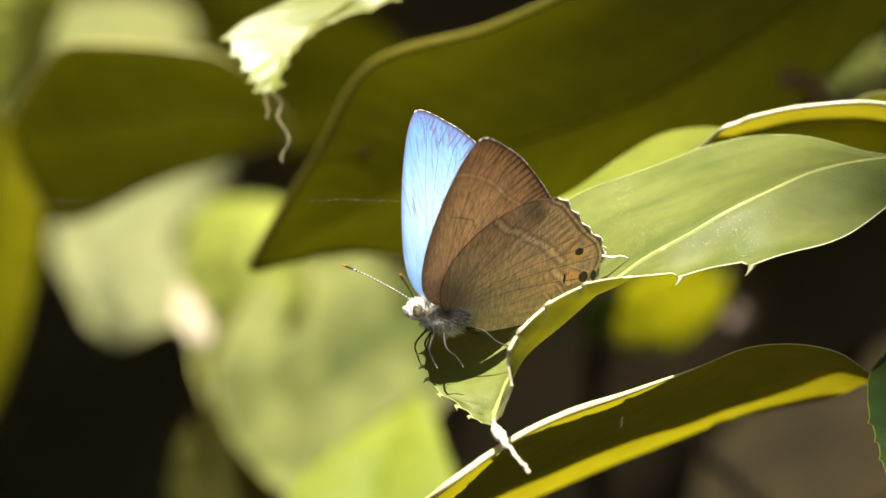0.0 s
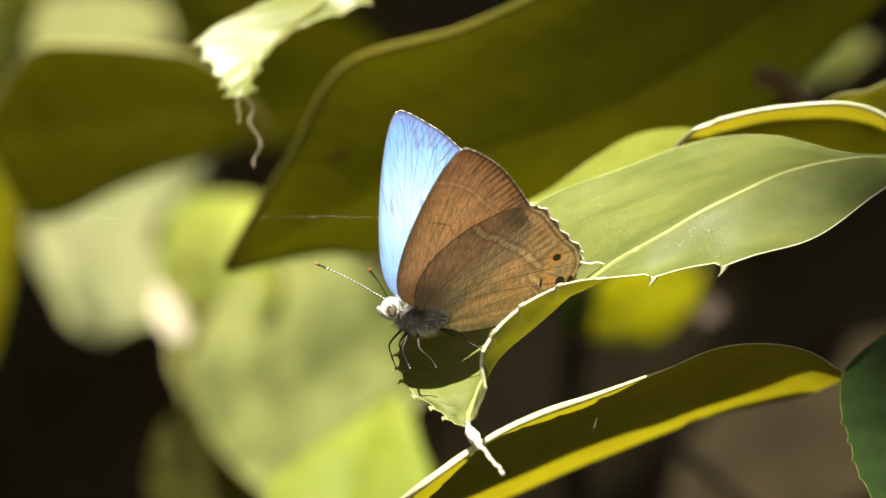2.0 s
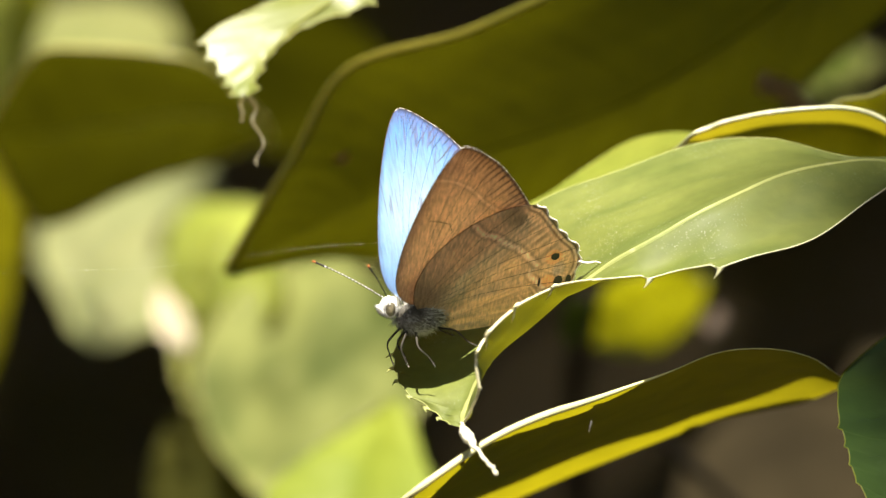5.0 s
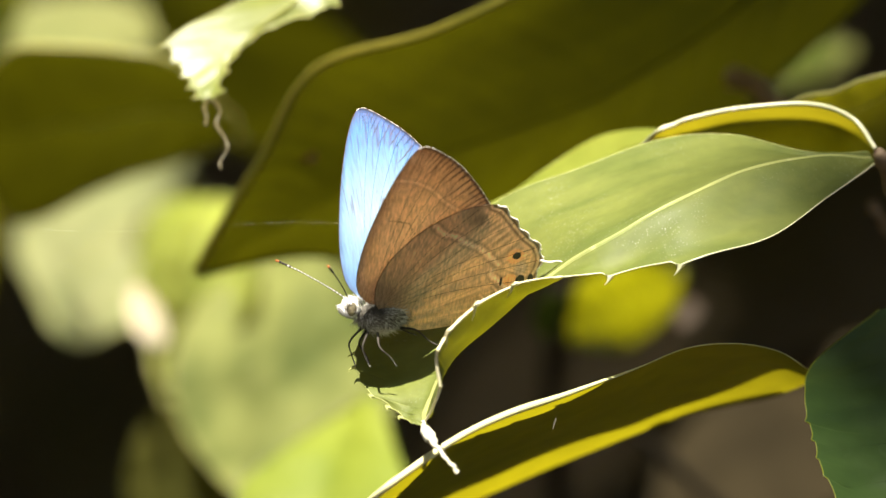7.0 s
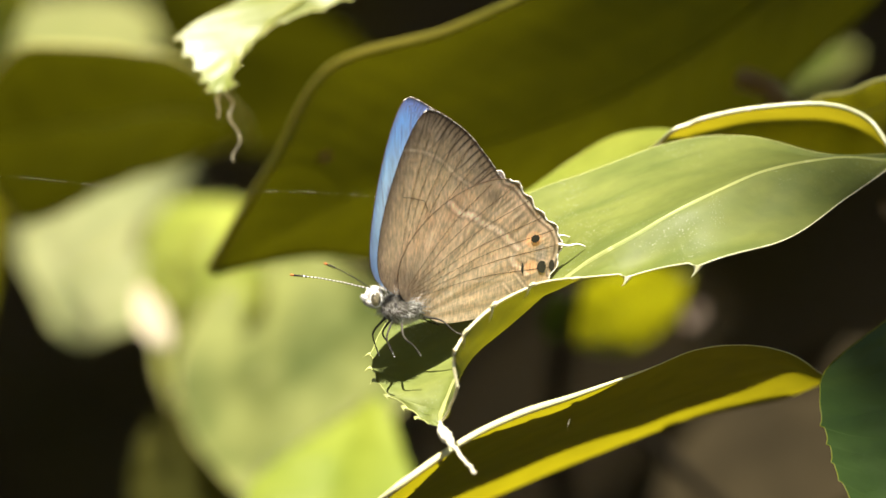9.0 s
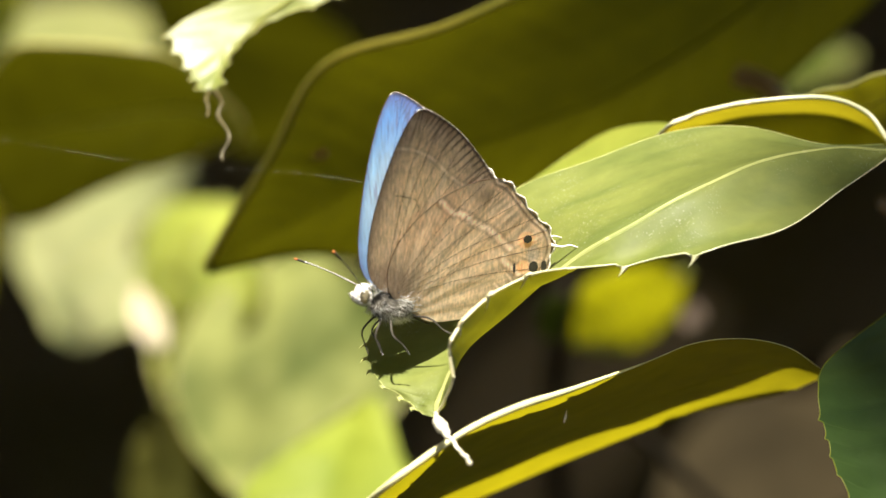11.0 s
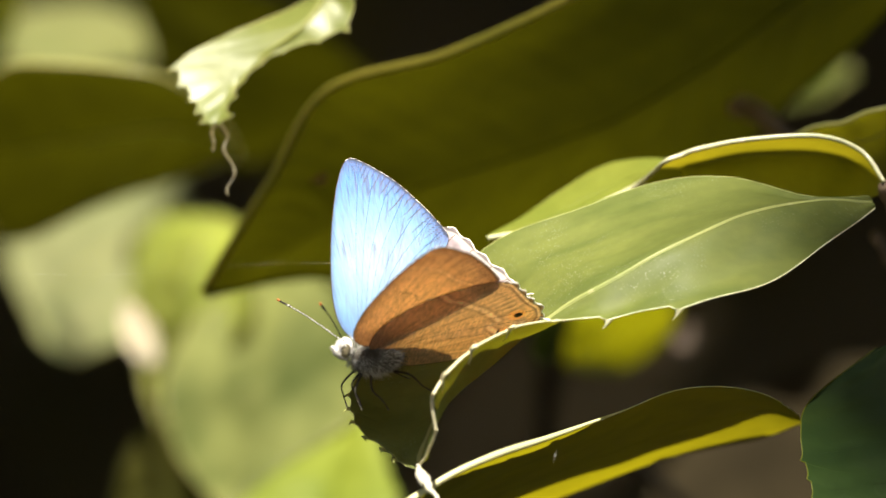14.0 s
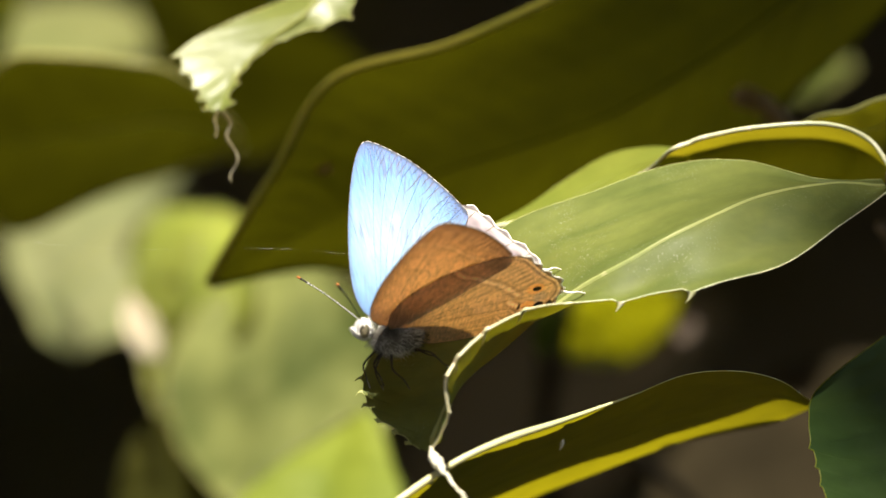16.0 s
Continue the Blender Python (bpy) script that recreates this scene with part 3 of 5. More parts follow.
perch_leaf = leaf("leaf", "lit glossy green leaf with spiny margin, drooping tip under the butterfly", [
    ((0.04584, 0.58400, 1.20828), (0.04563, 0.58400, 1.20880), (0.04620, 0.58400, 1.20776)),
    ((0.04025, 0.58000, 1.20838), (0.03961, 0.58200, 1.20888), (0.04134, 0.57500, 1.20456)),
    ((0.03364, 0.57500, 1.20703), (0.03292, 0.58500, 1.21054), (0.03583, 0.56900, 1.20086)),
    ((0.02730, 0.57100, 1.20423), (0.02540, 0.58600, 1.20977), (0.02958, 0.56600, 1.19929)),
    ((0.02166, 0.57000, 1.20117), (0.01805, 0.58500, 1.20699), (0.02306, 0.56700, 1.19808)),
    ((0.01660, 0.57100, 1.19812), (0.01179, 0.58500, 1.20464), (0.01750, 0.56700, 1.19752)),
    ((0.01281, 0.57200, 1.19495), (0.00605, 0.58450, 1.20005), (0.01263, 0.56400, 1.19663)),
    ((0.00906, 0.57050, 1.19191), (0.00135, 0.58100, 1.19539), (0.00839, 0.56000, 1.19421)),
    ((0.00660, 0.56900, 1.18914), (-0.00149, 0.57550, 1.19153), (0.00592, 0.55800, 1.19099)),
    ((0.00506, 0.56700, 1.18660), (-0.00081, 0.57050, 1.18784), (0.00603, 0.55900, 1.18768)),
    ((0.00464, 0.56600, 1.18516), (0.00162, 0.56800, 1.18597), (0.00541, 0.56200, 1.18591)),
    ((0.00449, 0.56500, 1.18433), (0.00353, 0.56600, 1.18440), (0.00468, 0.56450, 1.18464)),
], LEAF_PERCH, along=460, across=8, veins=0, rib=0.00055, bulge=0.045,
 margin=(0.00005, (0.00007, 0.00013)), margin_mat=(RIB_SOFT, GLARE_RIM), rib_taper=(0.45, 0.9), rib_mat=RIB_SOFT, flat_rib=True,
 spines=((1, (0.02731, 0.56600, 1.19854), 0.0015),
         (1, (0.02094, 0.56700, 1.19788), 0.0015),
         (1, (0.01639, 0.56700, 1.19732), 0.0014),
         (1, (0.01268, 0.56400, 1.19658), 0.0014, (-0.9, 0.6)),
         (1, (0.00931, 0.56100, 1.19475), 0.0014, (-0.9, 0.6)),
         (1, (0.00668, 0.55900, 1.19237), 0.0014, (-0.9, 0.6)),
         (1, (0.00587, 0.55800, 1.19069), 0.0014, (-0.9, 0.6)),
         (1, (0.00608, 0.55900, 1.18778), 0.0011),
         (0, (-0.00164, 0.57450, 1.18980), 0.0009),
         (0, (-0.00102, 0.57300, 1.18840), 0.0011),
         (0, (-0.00010, 0.57150, 1.18731), 0.0011),
         (0, (0.00112, 0.57000, 1.18648), 0.0017),
         (0, (0.00243, 0.56850, 1.18560), 0.0017),
         (0, (0.00339, 0.56720, 1.18467), 0.0015)))
bm = bmesh.new()
tip = [Vector(p) - perch_leaf.location for p in ((0.00443, 0.56450, 1.18464), (0.00462, 0.56250, 1.18420), (0.00499, 0.56000, 1.18357), (0.00542, 0.55800, 1.18298), (0.00605, 0.55600, 1.18230), (0.00673, 0.55450, 1.18145), (0.00726, 0.55400, 1.18083), (0.00755, 0.55350, 1.18040))]
line = spline(tip, 60)
wid = [(0.00014 + 0.00038 * math.exp(-((i - 17) / 9.0) ** 2)) * (1 + 0.35 * noise.noise(Vector((i * 0.35, 1, 2)))) for i in range(60)]
for i in range(60):
    line[i] += np.array([noise.noise(Vector((i * 0.2, 5, q))) for q in (0.0, 3.0, 6.0)]) * 0.00022
tube(bm, line, [w * (1 + 0.5 * math.exp(-((i - 55) / 2.5) ** 2)) * (0.45 if i == 59 else 1) for i, w in enumerate(wid)], 9)
part("drip_tip", bm, DRY, perch_leaf, "withered pale drip tip")

low_leaf = leaf("leaf", "arched green leaf with sunlit yellow underside, rim light put into its margin", [
    ((0.03992, 0.59200, 1.18801), (0.03927, 0.58400, 1.18859), (0.04043, 0.59800, 1.18747)),
    ((0.03687, 0.59400, 1.18872), (0.03598, 0.57800, 1.19057), (0.03713, 0.60500, 1.18586)),
    ((0.03264, 0.59400, 1.18803), (0.03180, 0.57700, 1.19135), (0.03275, 0.60600, 1.18492)),
    ((0.02787, 0.59400, 1.18670), (0.02728, 0.57600, 1.19091), (0.02739, 0.60700, 1.18354)),
    ((0.02257, 0.59400, 1.18479), (0.02256, 0.57350, 1.18910), (0.02147, 0.60800, 1.18129)),
    ((0.01621, 0.59400, 1.18246), (0.01654, 0.56900, 1.18706), (0.01559, 0.61100, 1.17886)),
    ((0.01038, 0.59400, 1.18003), (0.01087, 0.56400, 1.18531), (0.00905, 0.61100, 1.17608)),
    ((0.00455, 0.59300, 1.17710), (0.00556, 0.56200, 1.18271), (0.00360, 0.61100, 1.17401)),
    ((-0.00127, 0.59200, 1.17397), (-0.00070, 0.56100, 1.17823), (-0.00185, 0.61000, 1.17193)),
    ((-0.00646, 0.58400, 1.17166), (-0.00619, 0.57800, 1.17273), (-0.00679, 0.59000, 1.17085)),
# pale margin thins out where the rim light should end
], LEAF_GLOW, along=160, veins=0, bulge=-0.01, ripple=0.00003, margin=((0.00005, 0.00034), 0.00005), margin_mat=(RIM_LIGHT, LEAF_GLOW), rib=0.00005, rib_mat=LEAF_GLOW)

arched_leaf = leaf("leaf", "curled green leaf showing its yellow underside, rim whitened for glare", [
    ((0.04636, 0.58800, 1.20886), (0.04607, 0.58700, 1.20937), (0.04665, 0.58900, 1.20846)),
    ((0.04469, 0.60300, 1.21124), (0.04402, 0.58900, 1.21224), (0.04368, 0.59800, 1.20752)),
    ((0.04073, 0.60400, 1.21234), (0.03991, 0.58800, 1.21358), (0.04032, 0.59800, 1.20752)),
    ((0.03453, 0.60400, 1.21223), (0.03362, 0.58800, 1.21322), (0.03446, 0.59800, 1.20725)),
    ((0.03022, 0.60400, 1.21137), (0.02921, 0.58900, 1.21240), (0.02997, 0.59900, 1.20796)),
    ((0.02791, 0.60300, 1.21081), (0.02757, 0.59000, 1.21179), (0.02758, 0.60400, 1.21083)),
    ((0.02590, 0.60000, 1.21060), (0.02589, 0.59000, 1.21110), (0.02546, 0.60600, 1.21167)),
    ((0.02264, 0.60300, 1.20963), (0.02372, 0.59900, 1.20903), (0.02093, 0.60800, 1.21101)),
    ((0.01861, 0.60300, 1.20758), (0.02012, 0.60000, 1.20722), (0.01670, 0.60800, 1.20857)),
    ((0.01453, 0.60100, 1.20552), (0.01581, 0.59900, 1.20513), (0.01284, 0.60500, 1.20588)),
    ((0.00965, 0.59800, 1.20411), (0.00969, 0.59700, 1.20399), (0.00962, 0.59900, 1.20417)),
], LEAF_CURL, along=150, veins=0, bulge=0.0, ripple=0.00004, margin=(0.00023, 0.00006), margin_mat=(GLARE_RIM, LEAF_CURL), rib=0.00012, rib_mat=LEAF_CURL)

back_leaf = leaf("leaf", "yellow-green leaf rising behind the curled one", [
    ((0.06472, 0.61703, 1.21767), (0.06392, 0.61203, 1.21861), (0.06552, 0.62203, 1.21670)),
    ((0.05812, 0.61703, 1.21712), (0.05663, 0.60703, 1.21998), (0.06009, 0.63203, 1.21246)),
    ((0.05160, 0.61803, 1.21549), (0.05113, 0.60603, 1.21789), (0.05293, 0.63403, 1.20967)),
    ((0.04553, 0.61803, 1.21356), (0.04507, 0.60803, 1.21578), (0.04600, 0.63203, 1.20908)),
    ((0.03934, 0.61603, 1.21258), (0.03936, 0.61203, 1.21414), (0.03917, 0.62203, 1.21115)),
], LEAF_OLIVE, along=70, veins=6, margin_mat=MARGIN, margin=0.0002)

side_leaf = leaf("leaf", "glossy green leaf hanging from the twig, partly darkened in colour for shade", [
    ((0.04752, 0.58803, 1.19439), (0.04613, 0.58703, 1.19419), (0.04909, 0.58803, 1.19439)),
    ((0.04780, 0.58503, 1.19066), (0.04002, 0.58203, 1.18967), (0.05449, 0.58403, 1.19015)),
    ((0.04773, 0.58103, 1.18554), (0.03858, 0.57603, 1.18669), (0.05618, 0.58003, 1.18453)),
    ((0.04740, 0.57703, 1.18101), (0.03925, 0.57303, 1.18267), (0.05528, 0.57603, 1.17950)),
    ((0.04656, 0.57303, 1.17654), (0.04047, 0.57003, 1.17870), (0.05260, 0.57203, 1.17505)),
    ((0.04489, 0.56803, 1.17117), (0.04413, 0.56803, 1.17168), (0.04565, 0.56803, 1.17092)),
], LEAF_SIDE, along=160, teeth=((0.45, 0.95, 6, 0.0008), (0.45, 0.95, 6, 0.0008)), veins=5, margin=0.00006, margin_mat=LEAF_YELLOW, rib=0.0002, rib_mat=LEAF_SIDE)

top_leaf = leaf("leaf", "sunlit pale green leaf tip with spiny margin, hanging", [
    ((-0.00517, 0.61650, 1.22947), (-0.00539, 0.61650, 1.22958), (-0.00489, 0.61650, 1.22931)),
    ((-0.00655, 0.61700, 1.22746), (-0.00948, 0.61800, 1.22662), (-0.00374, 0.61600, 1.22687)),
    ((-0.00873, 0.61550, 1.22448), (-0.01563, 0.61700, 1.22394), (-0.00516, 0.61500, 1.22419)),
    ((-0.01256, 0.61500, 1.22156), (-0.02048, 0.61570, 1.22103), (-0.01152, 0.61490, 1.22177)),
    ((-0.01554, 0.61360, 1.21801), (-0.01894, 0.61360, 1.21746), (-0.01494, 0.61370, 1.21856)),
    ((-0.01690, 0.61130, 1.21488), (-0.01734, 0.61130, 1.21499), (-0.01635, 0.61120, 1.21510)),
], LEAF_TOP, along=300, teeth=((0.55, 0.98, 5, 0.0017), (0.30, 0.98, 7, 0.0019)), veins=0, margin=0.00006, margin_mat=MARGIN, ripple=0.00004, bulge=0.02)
for line in (((-0.01665, 0.60600, 1.21497), (-0.01690, 0.60350, 1.21405), (-0.01666, 0.60250, 1.21317), (-0.01674, 0.60150, 1.21229)), ((-0.01622, 0.60600, 1.21486), (-0.01538, 0.60300, 1.21371), (-0.01573, 0.60200, 1.21240), (-0.01478, 0.60050, 1.21098), (-0.01466, 0.60000, 1.20990), (-0.01529, 0.59950, 1.20882), (-0.01517, 0.59900, 1.20807))):
    bm = bmesh.new()
    tube(bm, spline([Vector(p) - top_leaf.location for p in line], 22), [0.00022 - 0.00009 * q / 21 + 0.00004 * math.sin(q * 1.1) for q in range(22)], 7)
    part("drip_tip", bm, DRIP, top_leaf, "withered curled drip tip")

big_leaf = leaf("leaf", "broad dark olive leaf seen from below, pale rim", [
    ((0.05676, 0.65200, 1.24077), (0.05583, 0.64800, 1.24109), (0.05769, 0.65600, 1.24043)),
    ((0.04513, 0.65200, 1.23204), (0.03806, 0.62200, 1.24000), (0.05192, 0.68000, 1.22857)),
    ((0.03291, 0.65200, 1.22274), (0.02652, 0.62200, 1.23334), (0.04173, 0.68200, 1.21892)),
    ((0.02128, 0.65200, 1.21576), (0.01670, 0.62400, 1.22744), (0.03078, 0.68200, 1.20858)),
    ((0.00849, 0.65200, 1.21111), (0.00526, 0.62700, 1.22220), (0.01367, 0.67800, 1.20157)),
    ((-0.00372, 0.65200, 1.20675), (-0.00699, 0.63200, 1.21832), (-0.00084, 0.67200, 1.19934)),
    ((-0.01128, 0.65200, 1.20268), (-0.01301, 0.64000, 1.20896), (-0.01030, 0.66400, 1.19970)),
    ((-0.01971, 0.65200, 1.19808), (-0.01980, 0.65100, 1.19832), (-0.01957, 0.65300, 1.19785)),
], LEAF_DEEP, along=320, across=12, waves=(150, 22.0), veins=7, margin=(0.00048, 0.0003), margin_mat=(RIM_OLIVE, LEAF_DEEP), rib=0.0003, rib_mat=LEAF_DEEP, bulge=0.03, ripple=0.00014)

bm = bmesh.new()
ball(bm, Vector((-0.00800, 0.64503, 1.20984)) - big_leaf.location, (0.0009, 0.0002, 0.0007), 12, 8)
part("blemish", bm, WITHERED_SPOT, big_leaf, "small rusty blemish")

shade_leaf = leaf("leaf", "olive leaf with its underside turned out, shade put into its colour", [
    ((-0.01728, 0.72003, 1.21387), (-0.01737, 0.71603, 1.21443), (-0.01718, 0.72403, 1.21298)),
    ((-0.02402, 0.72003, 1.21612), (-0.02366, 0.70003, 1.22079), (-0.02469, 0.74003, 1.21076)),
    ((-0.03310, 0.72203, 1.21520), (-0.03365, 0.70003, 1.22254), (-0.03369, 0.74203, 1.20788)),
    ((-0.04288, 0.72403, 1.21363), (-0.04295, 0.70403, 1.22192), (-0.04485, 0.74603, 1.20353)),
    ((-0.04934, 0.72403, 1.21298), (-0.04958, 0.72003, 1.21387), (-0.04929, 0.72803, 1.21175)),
], LEAF_SHADE_TINT, along=60, veins=0, margin=0.0003)

leaf("leaf", "olive leaf behind the dark one, shade put into its colour", [
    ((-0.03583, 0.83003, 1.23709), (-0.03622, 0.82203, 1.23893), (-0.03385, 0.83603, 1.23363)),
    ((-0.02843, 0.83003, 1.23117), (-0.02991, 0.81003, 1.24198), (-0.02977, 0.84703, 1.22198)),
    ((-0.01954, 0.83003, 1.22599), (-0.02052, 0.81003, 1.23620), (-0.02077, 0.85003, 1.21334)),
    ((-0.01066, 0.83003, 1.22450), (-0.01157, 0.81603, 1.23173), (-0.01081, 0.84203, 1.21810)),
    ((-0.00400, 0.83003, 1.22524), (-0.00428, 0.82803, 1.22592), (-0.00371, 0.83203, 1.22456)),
], LEAF_SHADE_TINT, along=50, veins=0, margin=0.0002, margin_mat=LEAF_SHADE_TINT, rib_mat=LEAF_SHADE_TINT)

leaf("leaf", "pale sunlit leaf high among the others", [
    ((-0.06052, 0.91200, 1.23197), (-0.06101, 0.91700, 1.23362), (-0.06003, 0.90700, 1.23050)),
    ((-0.05239, 0.91200, 1.23246), (-0.05524, 0.94700, 1.23725), (-0.05134, 0.88700, 1.22729)),
    ((-0.04344, 0.91200, 1.23262), (-0.04553, 0.94700, 1.23826), (-0.04225, 0.88700, 1.22714)),
    ((-0.03791, 0.91200, 1.23164), (-0.03857, 0.92400, 1.23511), (-0.03709, 0.90000, 1.22802)),
    ((-0.03595, 0.91200, 1.23083), (-0.03627, 0.91600, 1.23194), (-0.03563, 0.90800, 1.22964)),
], LEAF_HIGH, along=40, veins=0)
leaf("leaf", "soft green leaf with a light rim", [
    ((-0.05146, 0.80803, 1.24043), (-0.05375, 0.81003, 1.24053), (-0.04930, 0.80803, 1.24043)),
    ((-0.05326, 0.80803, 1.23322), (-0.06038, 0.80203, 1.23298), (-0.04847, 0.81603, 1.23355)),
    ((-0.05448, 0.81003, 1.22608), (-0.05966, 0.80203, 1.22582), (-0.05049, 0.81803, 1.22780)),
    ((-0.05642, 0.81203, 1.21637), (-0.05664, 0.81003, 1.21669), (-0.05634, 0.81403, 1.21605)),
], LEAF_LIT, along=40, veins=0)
leaf("leaf", "translucent yellow-green leaf hanging on edge", [
    ((-0.05014, 0.71703, 1.21605), (-0.05057, 0.71403, 1.21599), (-0.04958, 0.72003, 1.21548)),
    ((-0.05206, 0.73700, 1.20861), (-0.05927, 0.72700, 1.20914), (-0.04744, 0.74700, 1.20873)),
    ((-0.05464, 0.76200, 1.20007), (-0.06265, 0.75200, 1.20074), (-0.04916, 0.77200, 1.20076)),
    ((-0.05762, 0.78400, 1.18958), (-0.06310, 0.77400, 1.19040), (-0.05283, 0.79400, 1.18945)),
    ((-0.05837, 0.80403, 1.17856), (-0.05880, 0.80403, 1.17892), (-0.05766, 0.80403, 1.17820)),
], LEAF_EDGE, along=50, veins=0)
leaf("leaf", "broad pale grey-green leaf, dusty and sunlit", [
    ((-0.02873, 0.85000, 1.21069), (-0.02961, 0.86000, 1.21312), (-0.02712, 0.84000, 1.20697)),
    ((-0.03253, 0.85003, 1.20538), (-0.03860, 0.88503, 1.21366), (-0.02588, 0.81503, 1.19731)),
    ((-0.04086, 0.85003, 1.19970), (-0.04914, 0.89003, 1.20945), (-0.03150, 0.81003, 1.19176)),
    ((-0.04541, 0.85000, 1.19477), (-0.05439, 0.88500, 1.20166), (-0.03795, 0.81500, 1.18902)),
    ((-0.04492, 0.84500, 1.18817), (-0.04731, 0.85000, 1.18977), (-0.04241, 0.84000, 1.18734)),
], LEAF_DUSTY, along=50, veins=0)
leaf("leaf", "small cream young leaf catching the sun", [
    ((-0.03200, 0.77000, 1.19540), (-0.03246, 0.77100, 1.19526), (-0.03128, 0.76900, 1.19554)),
    ((-0.03078, 0.76700, 1.19323), (-0.03244, 0.76900, 1.19266), (-0.02920, 0.76500, 1.19365)),
    ((-0.02971, 0.76400, 1.19066), (-0.03122, 0.76600, 1.18982), (-0.02800, 0.76200, 1.19137)),
    ((-0.02851, 0.76100, 1.18839), (-0.02895, 0.76200, 1.18824), (-0.02793, 0.76000, 1.18861)),
], CREAM, along=30, veins=0, rib_mat=CREAM, margin_mat=CREAM)
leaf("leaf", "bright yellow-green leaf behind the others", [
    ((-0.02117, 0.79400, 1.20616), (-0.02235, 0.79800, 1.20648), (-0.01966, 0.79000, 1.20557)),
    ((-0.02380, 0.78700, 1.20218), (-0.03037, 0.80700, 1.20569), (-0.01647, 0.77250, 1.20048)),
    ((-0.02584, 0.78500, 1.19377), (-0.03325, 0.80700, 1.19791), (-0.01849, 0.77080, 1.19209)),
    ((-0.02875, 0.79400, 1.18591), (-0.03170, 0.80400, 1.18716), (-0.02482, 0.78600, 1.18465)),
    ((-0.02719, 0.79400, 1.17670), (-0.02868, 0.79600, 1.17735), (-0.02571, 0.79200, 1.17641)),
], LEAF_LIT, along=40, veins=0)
leaf("leaf", "large pale green leaf with a soft sheen", [
    ((-0.01060, 0.77200, 1.20007), (-0.01275, 0.77700, 1.20021), (-0.00780, 0.76700, 1.19973)),
    ((-0.01260, 0.76800, 1.19356), (-0.02318, 0.77800, 1.19452), (0.00007, 0.75600, 1.19299)),
    ((-0.01422, 0.76300, 1.18578), (-0.02762, 0.77600, 1.18588), (0.00187, 0.74800, 1.18572)),
    ((-0.01514, 0.75800, 1.17877), (-0.02582, 0.77000, 1.17809), (-0.00159, 0.74400, 1.17983)),
    ((-0.01708, 0.75400, 1.17384), (-0.02183, 0.76000, 1.17329), (-0.00958, 0.74600, 1.17478)),
    ((-0.01871, 0.75200, 1.17109), (-0.01928, 0.75300, 1.17132), (-0.01802, 0.75100, 1.17093)),
], LEAF_MID, along=50, veins=0, rib=0.0002, rib_mat=LEAF_MID)
leaf("leaf", "fresh green leaf with a pale rim, lit from above", [
    ((-0.00316, 0.72200, 1.18319), (-0.00443, 0.72000, 1.18285), (-0.00206, 0.72200, 1.18300)),
    ((-0.00630, 0.71400, 1.17809), (-0.01327, 0.71200, 1.17720), (-0.00013, 0.71800, 1.17797)),
    ((-0.00815, 0.70800, 1.17165), (-0.01757, 0.70600, 1.17173), (0.00070, 0.71200, 1.17149)),
    ((-0.01030, 0.70400, 1.16176), (-0.01061, 0.70400, 1.16176), (-0.00967, 0.70400, 1.16176)),
], LEAF_FRESH, along=50, veins=0, margin=(0.00025, 0.0001), margin_mat=(LEAF_HIGH, LEAF_FRESH), rib=0.0001, rib_mat=LEAF_FRESH)
leaf("leaf", "dim olive leaf, its deep shade put into the colour", [
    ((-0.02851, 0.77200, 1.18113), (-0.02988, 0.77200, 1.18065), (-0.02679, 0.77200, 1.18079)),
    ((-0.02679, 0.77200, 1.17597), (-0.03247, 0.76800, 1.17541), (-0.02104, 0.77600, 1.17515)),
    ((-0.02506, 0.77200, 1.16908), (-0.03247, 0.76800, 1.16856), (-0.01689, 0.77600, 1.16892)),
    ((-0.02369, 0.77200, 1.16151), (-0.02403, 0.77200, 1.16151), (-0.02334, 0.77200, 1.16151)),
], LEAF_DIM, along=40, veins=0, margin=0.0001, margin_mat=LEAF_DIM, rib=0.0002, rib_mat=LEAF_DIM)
leaf("leaf", "small yellow-green leaf glowing against the dark", [
    ((0.03439, 0.76203, 1.19749), (0.03371, 0.76203, 1.19803), (0.03473, 0.76203, 1.19694)),
    ((0.02977, 0.76203, 1.19490), (0.02757, 0.75203, 1.19805), (0.03291, 0.77203, 1.19181)),
    ((0.02488, 0.76203, 1.19218), (0.02173, 0.75203, 1.19591), (0.02796, 0.77203, 1.18802)),
    ((0.02114, 0.76203, 1.18851), (0.02080, 0.76203, 1.18892), (0.02202, 0.76203, 1.18811)),
], LEAF_YELLOW, along=40, veins=0, margin_mat=LEAF_YELLOW)
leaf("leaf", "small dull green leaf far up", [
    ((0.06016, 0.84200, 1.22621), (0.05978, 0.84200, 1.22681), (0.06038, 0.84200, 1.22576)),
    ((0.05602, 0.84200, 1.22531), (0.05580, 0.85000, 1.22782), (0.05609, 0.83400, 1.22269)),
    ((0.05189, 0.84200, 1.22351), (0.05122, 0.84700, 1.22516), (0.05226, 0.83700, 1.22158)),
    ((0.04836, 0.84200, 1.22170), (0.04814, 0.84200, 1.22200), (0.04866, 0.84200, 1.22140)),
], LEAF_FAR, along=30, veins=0)


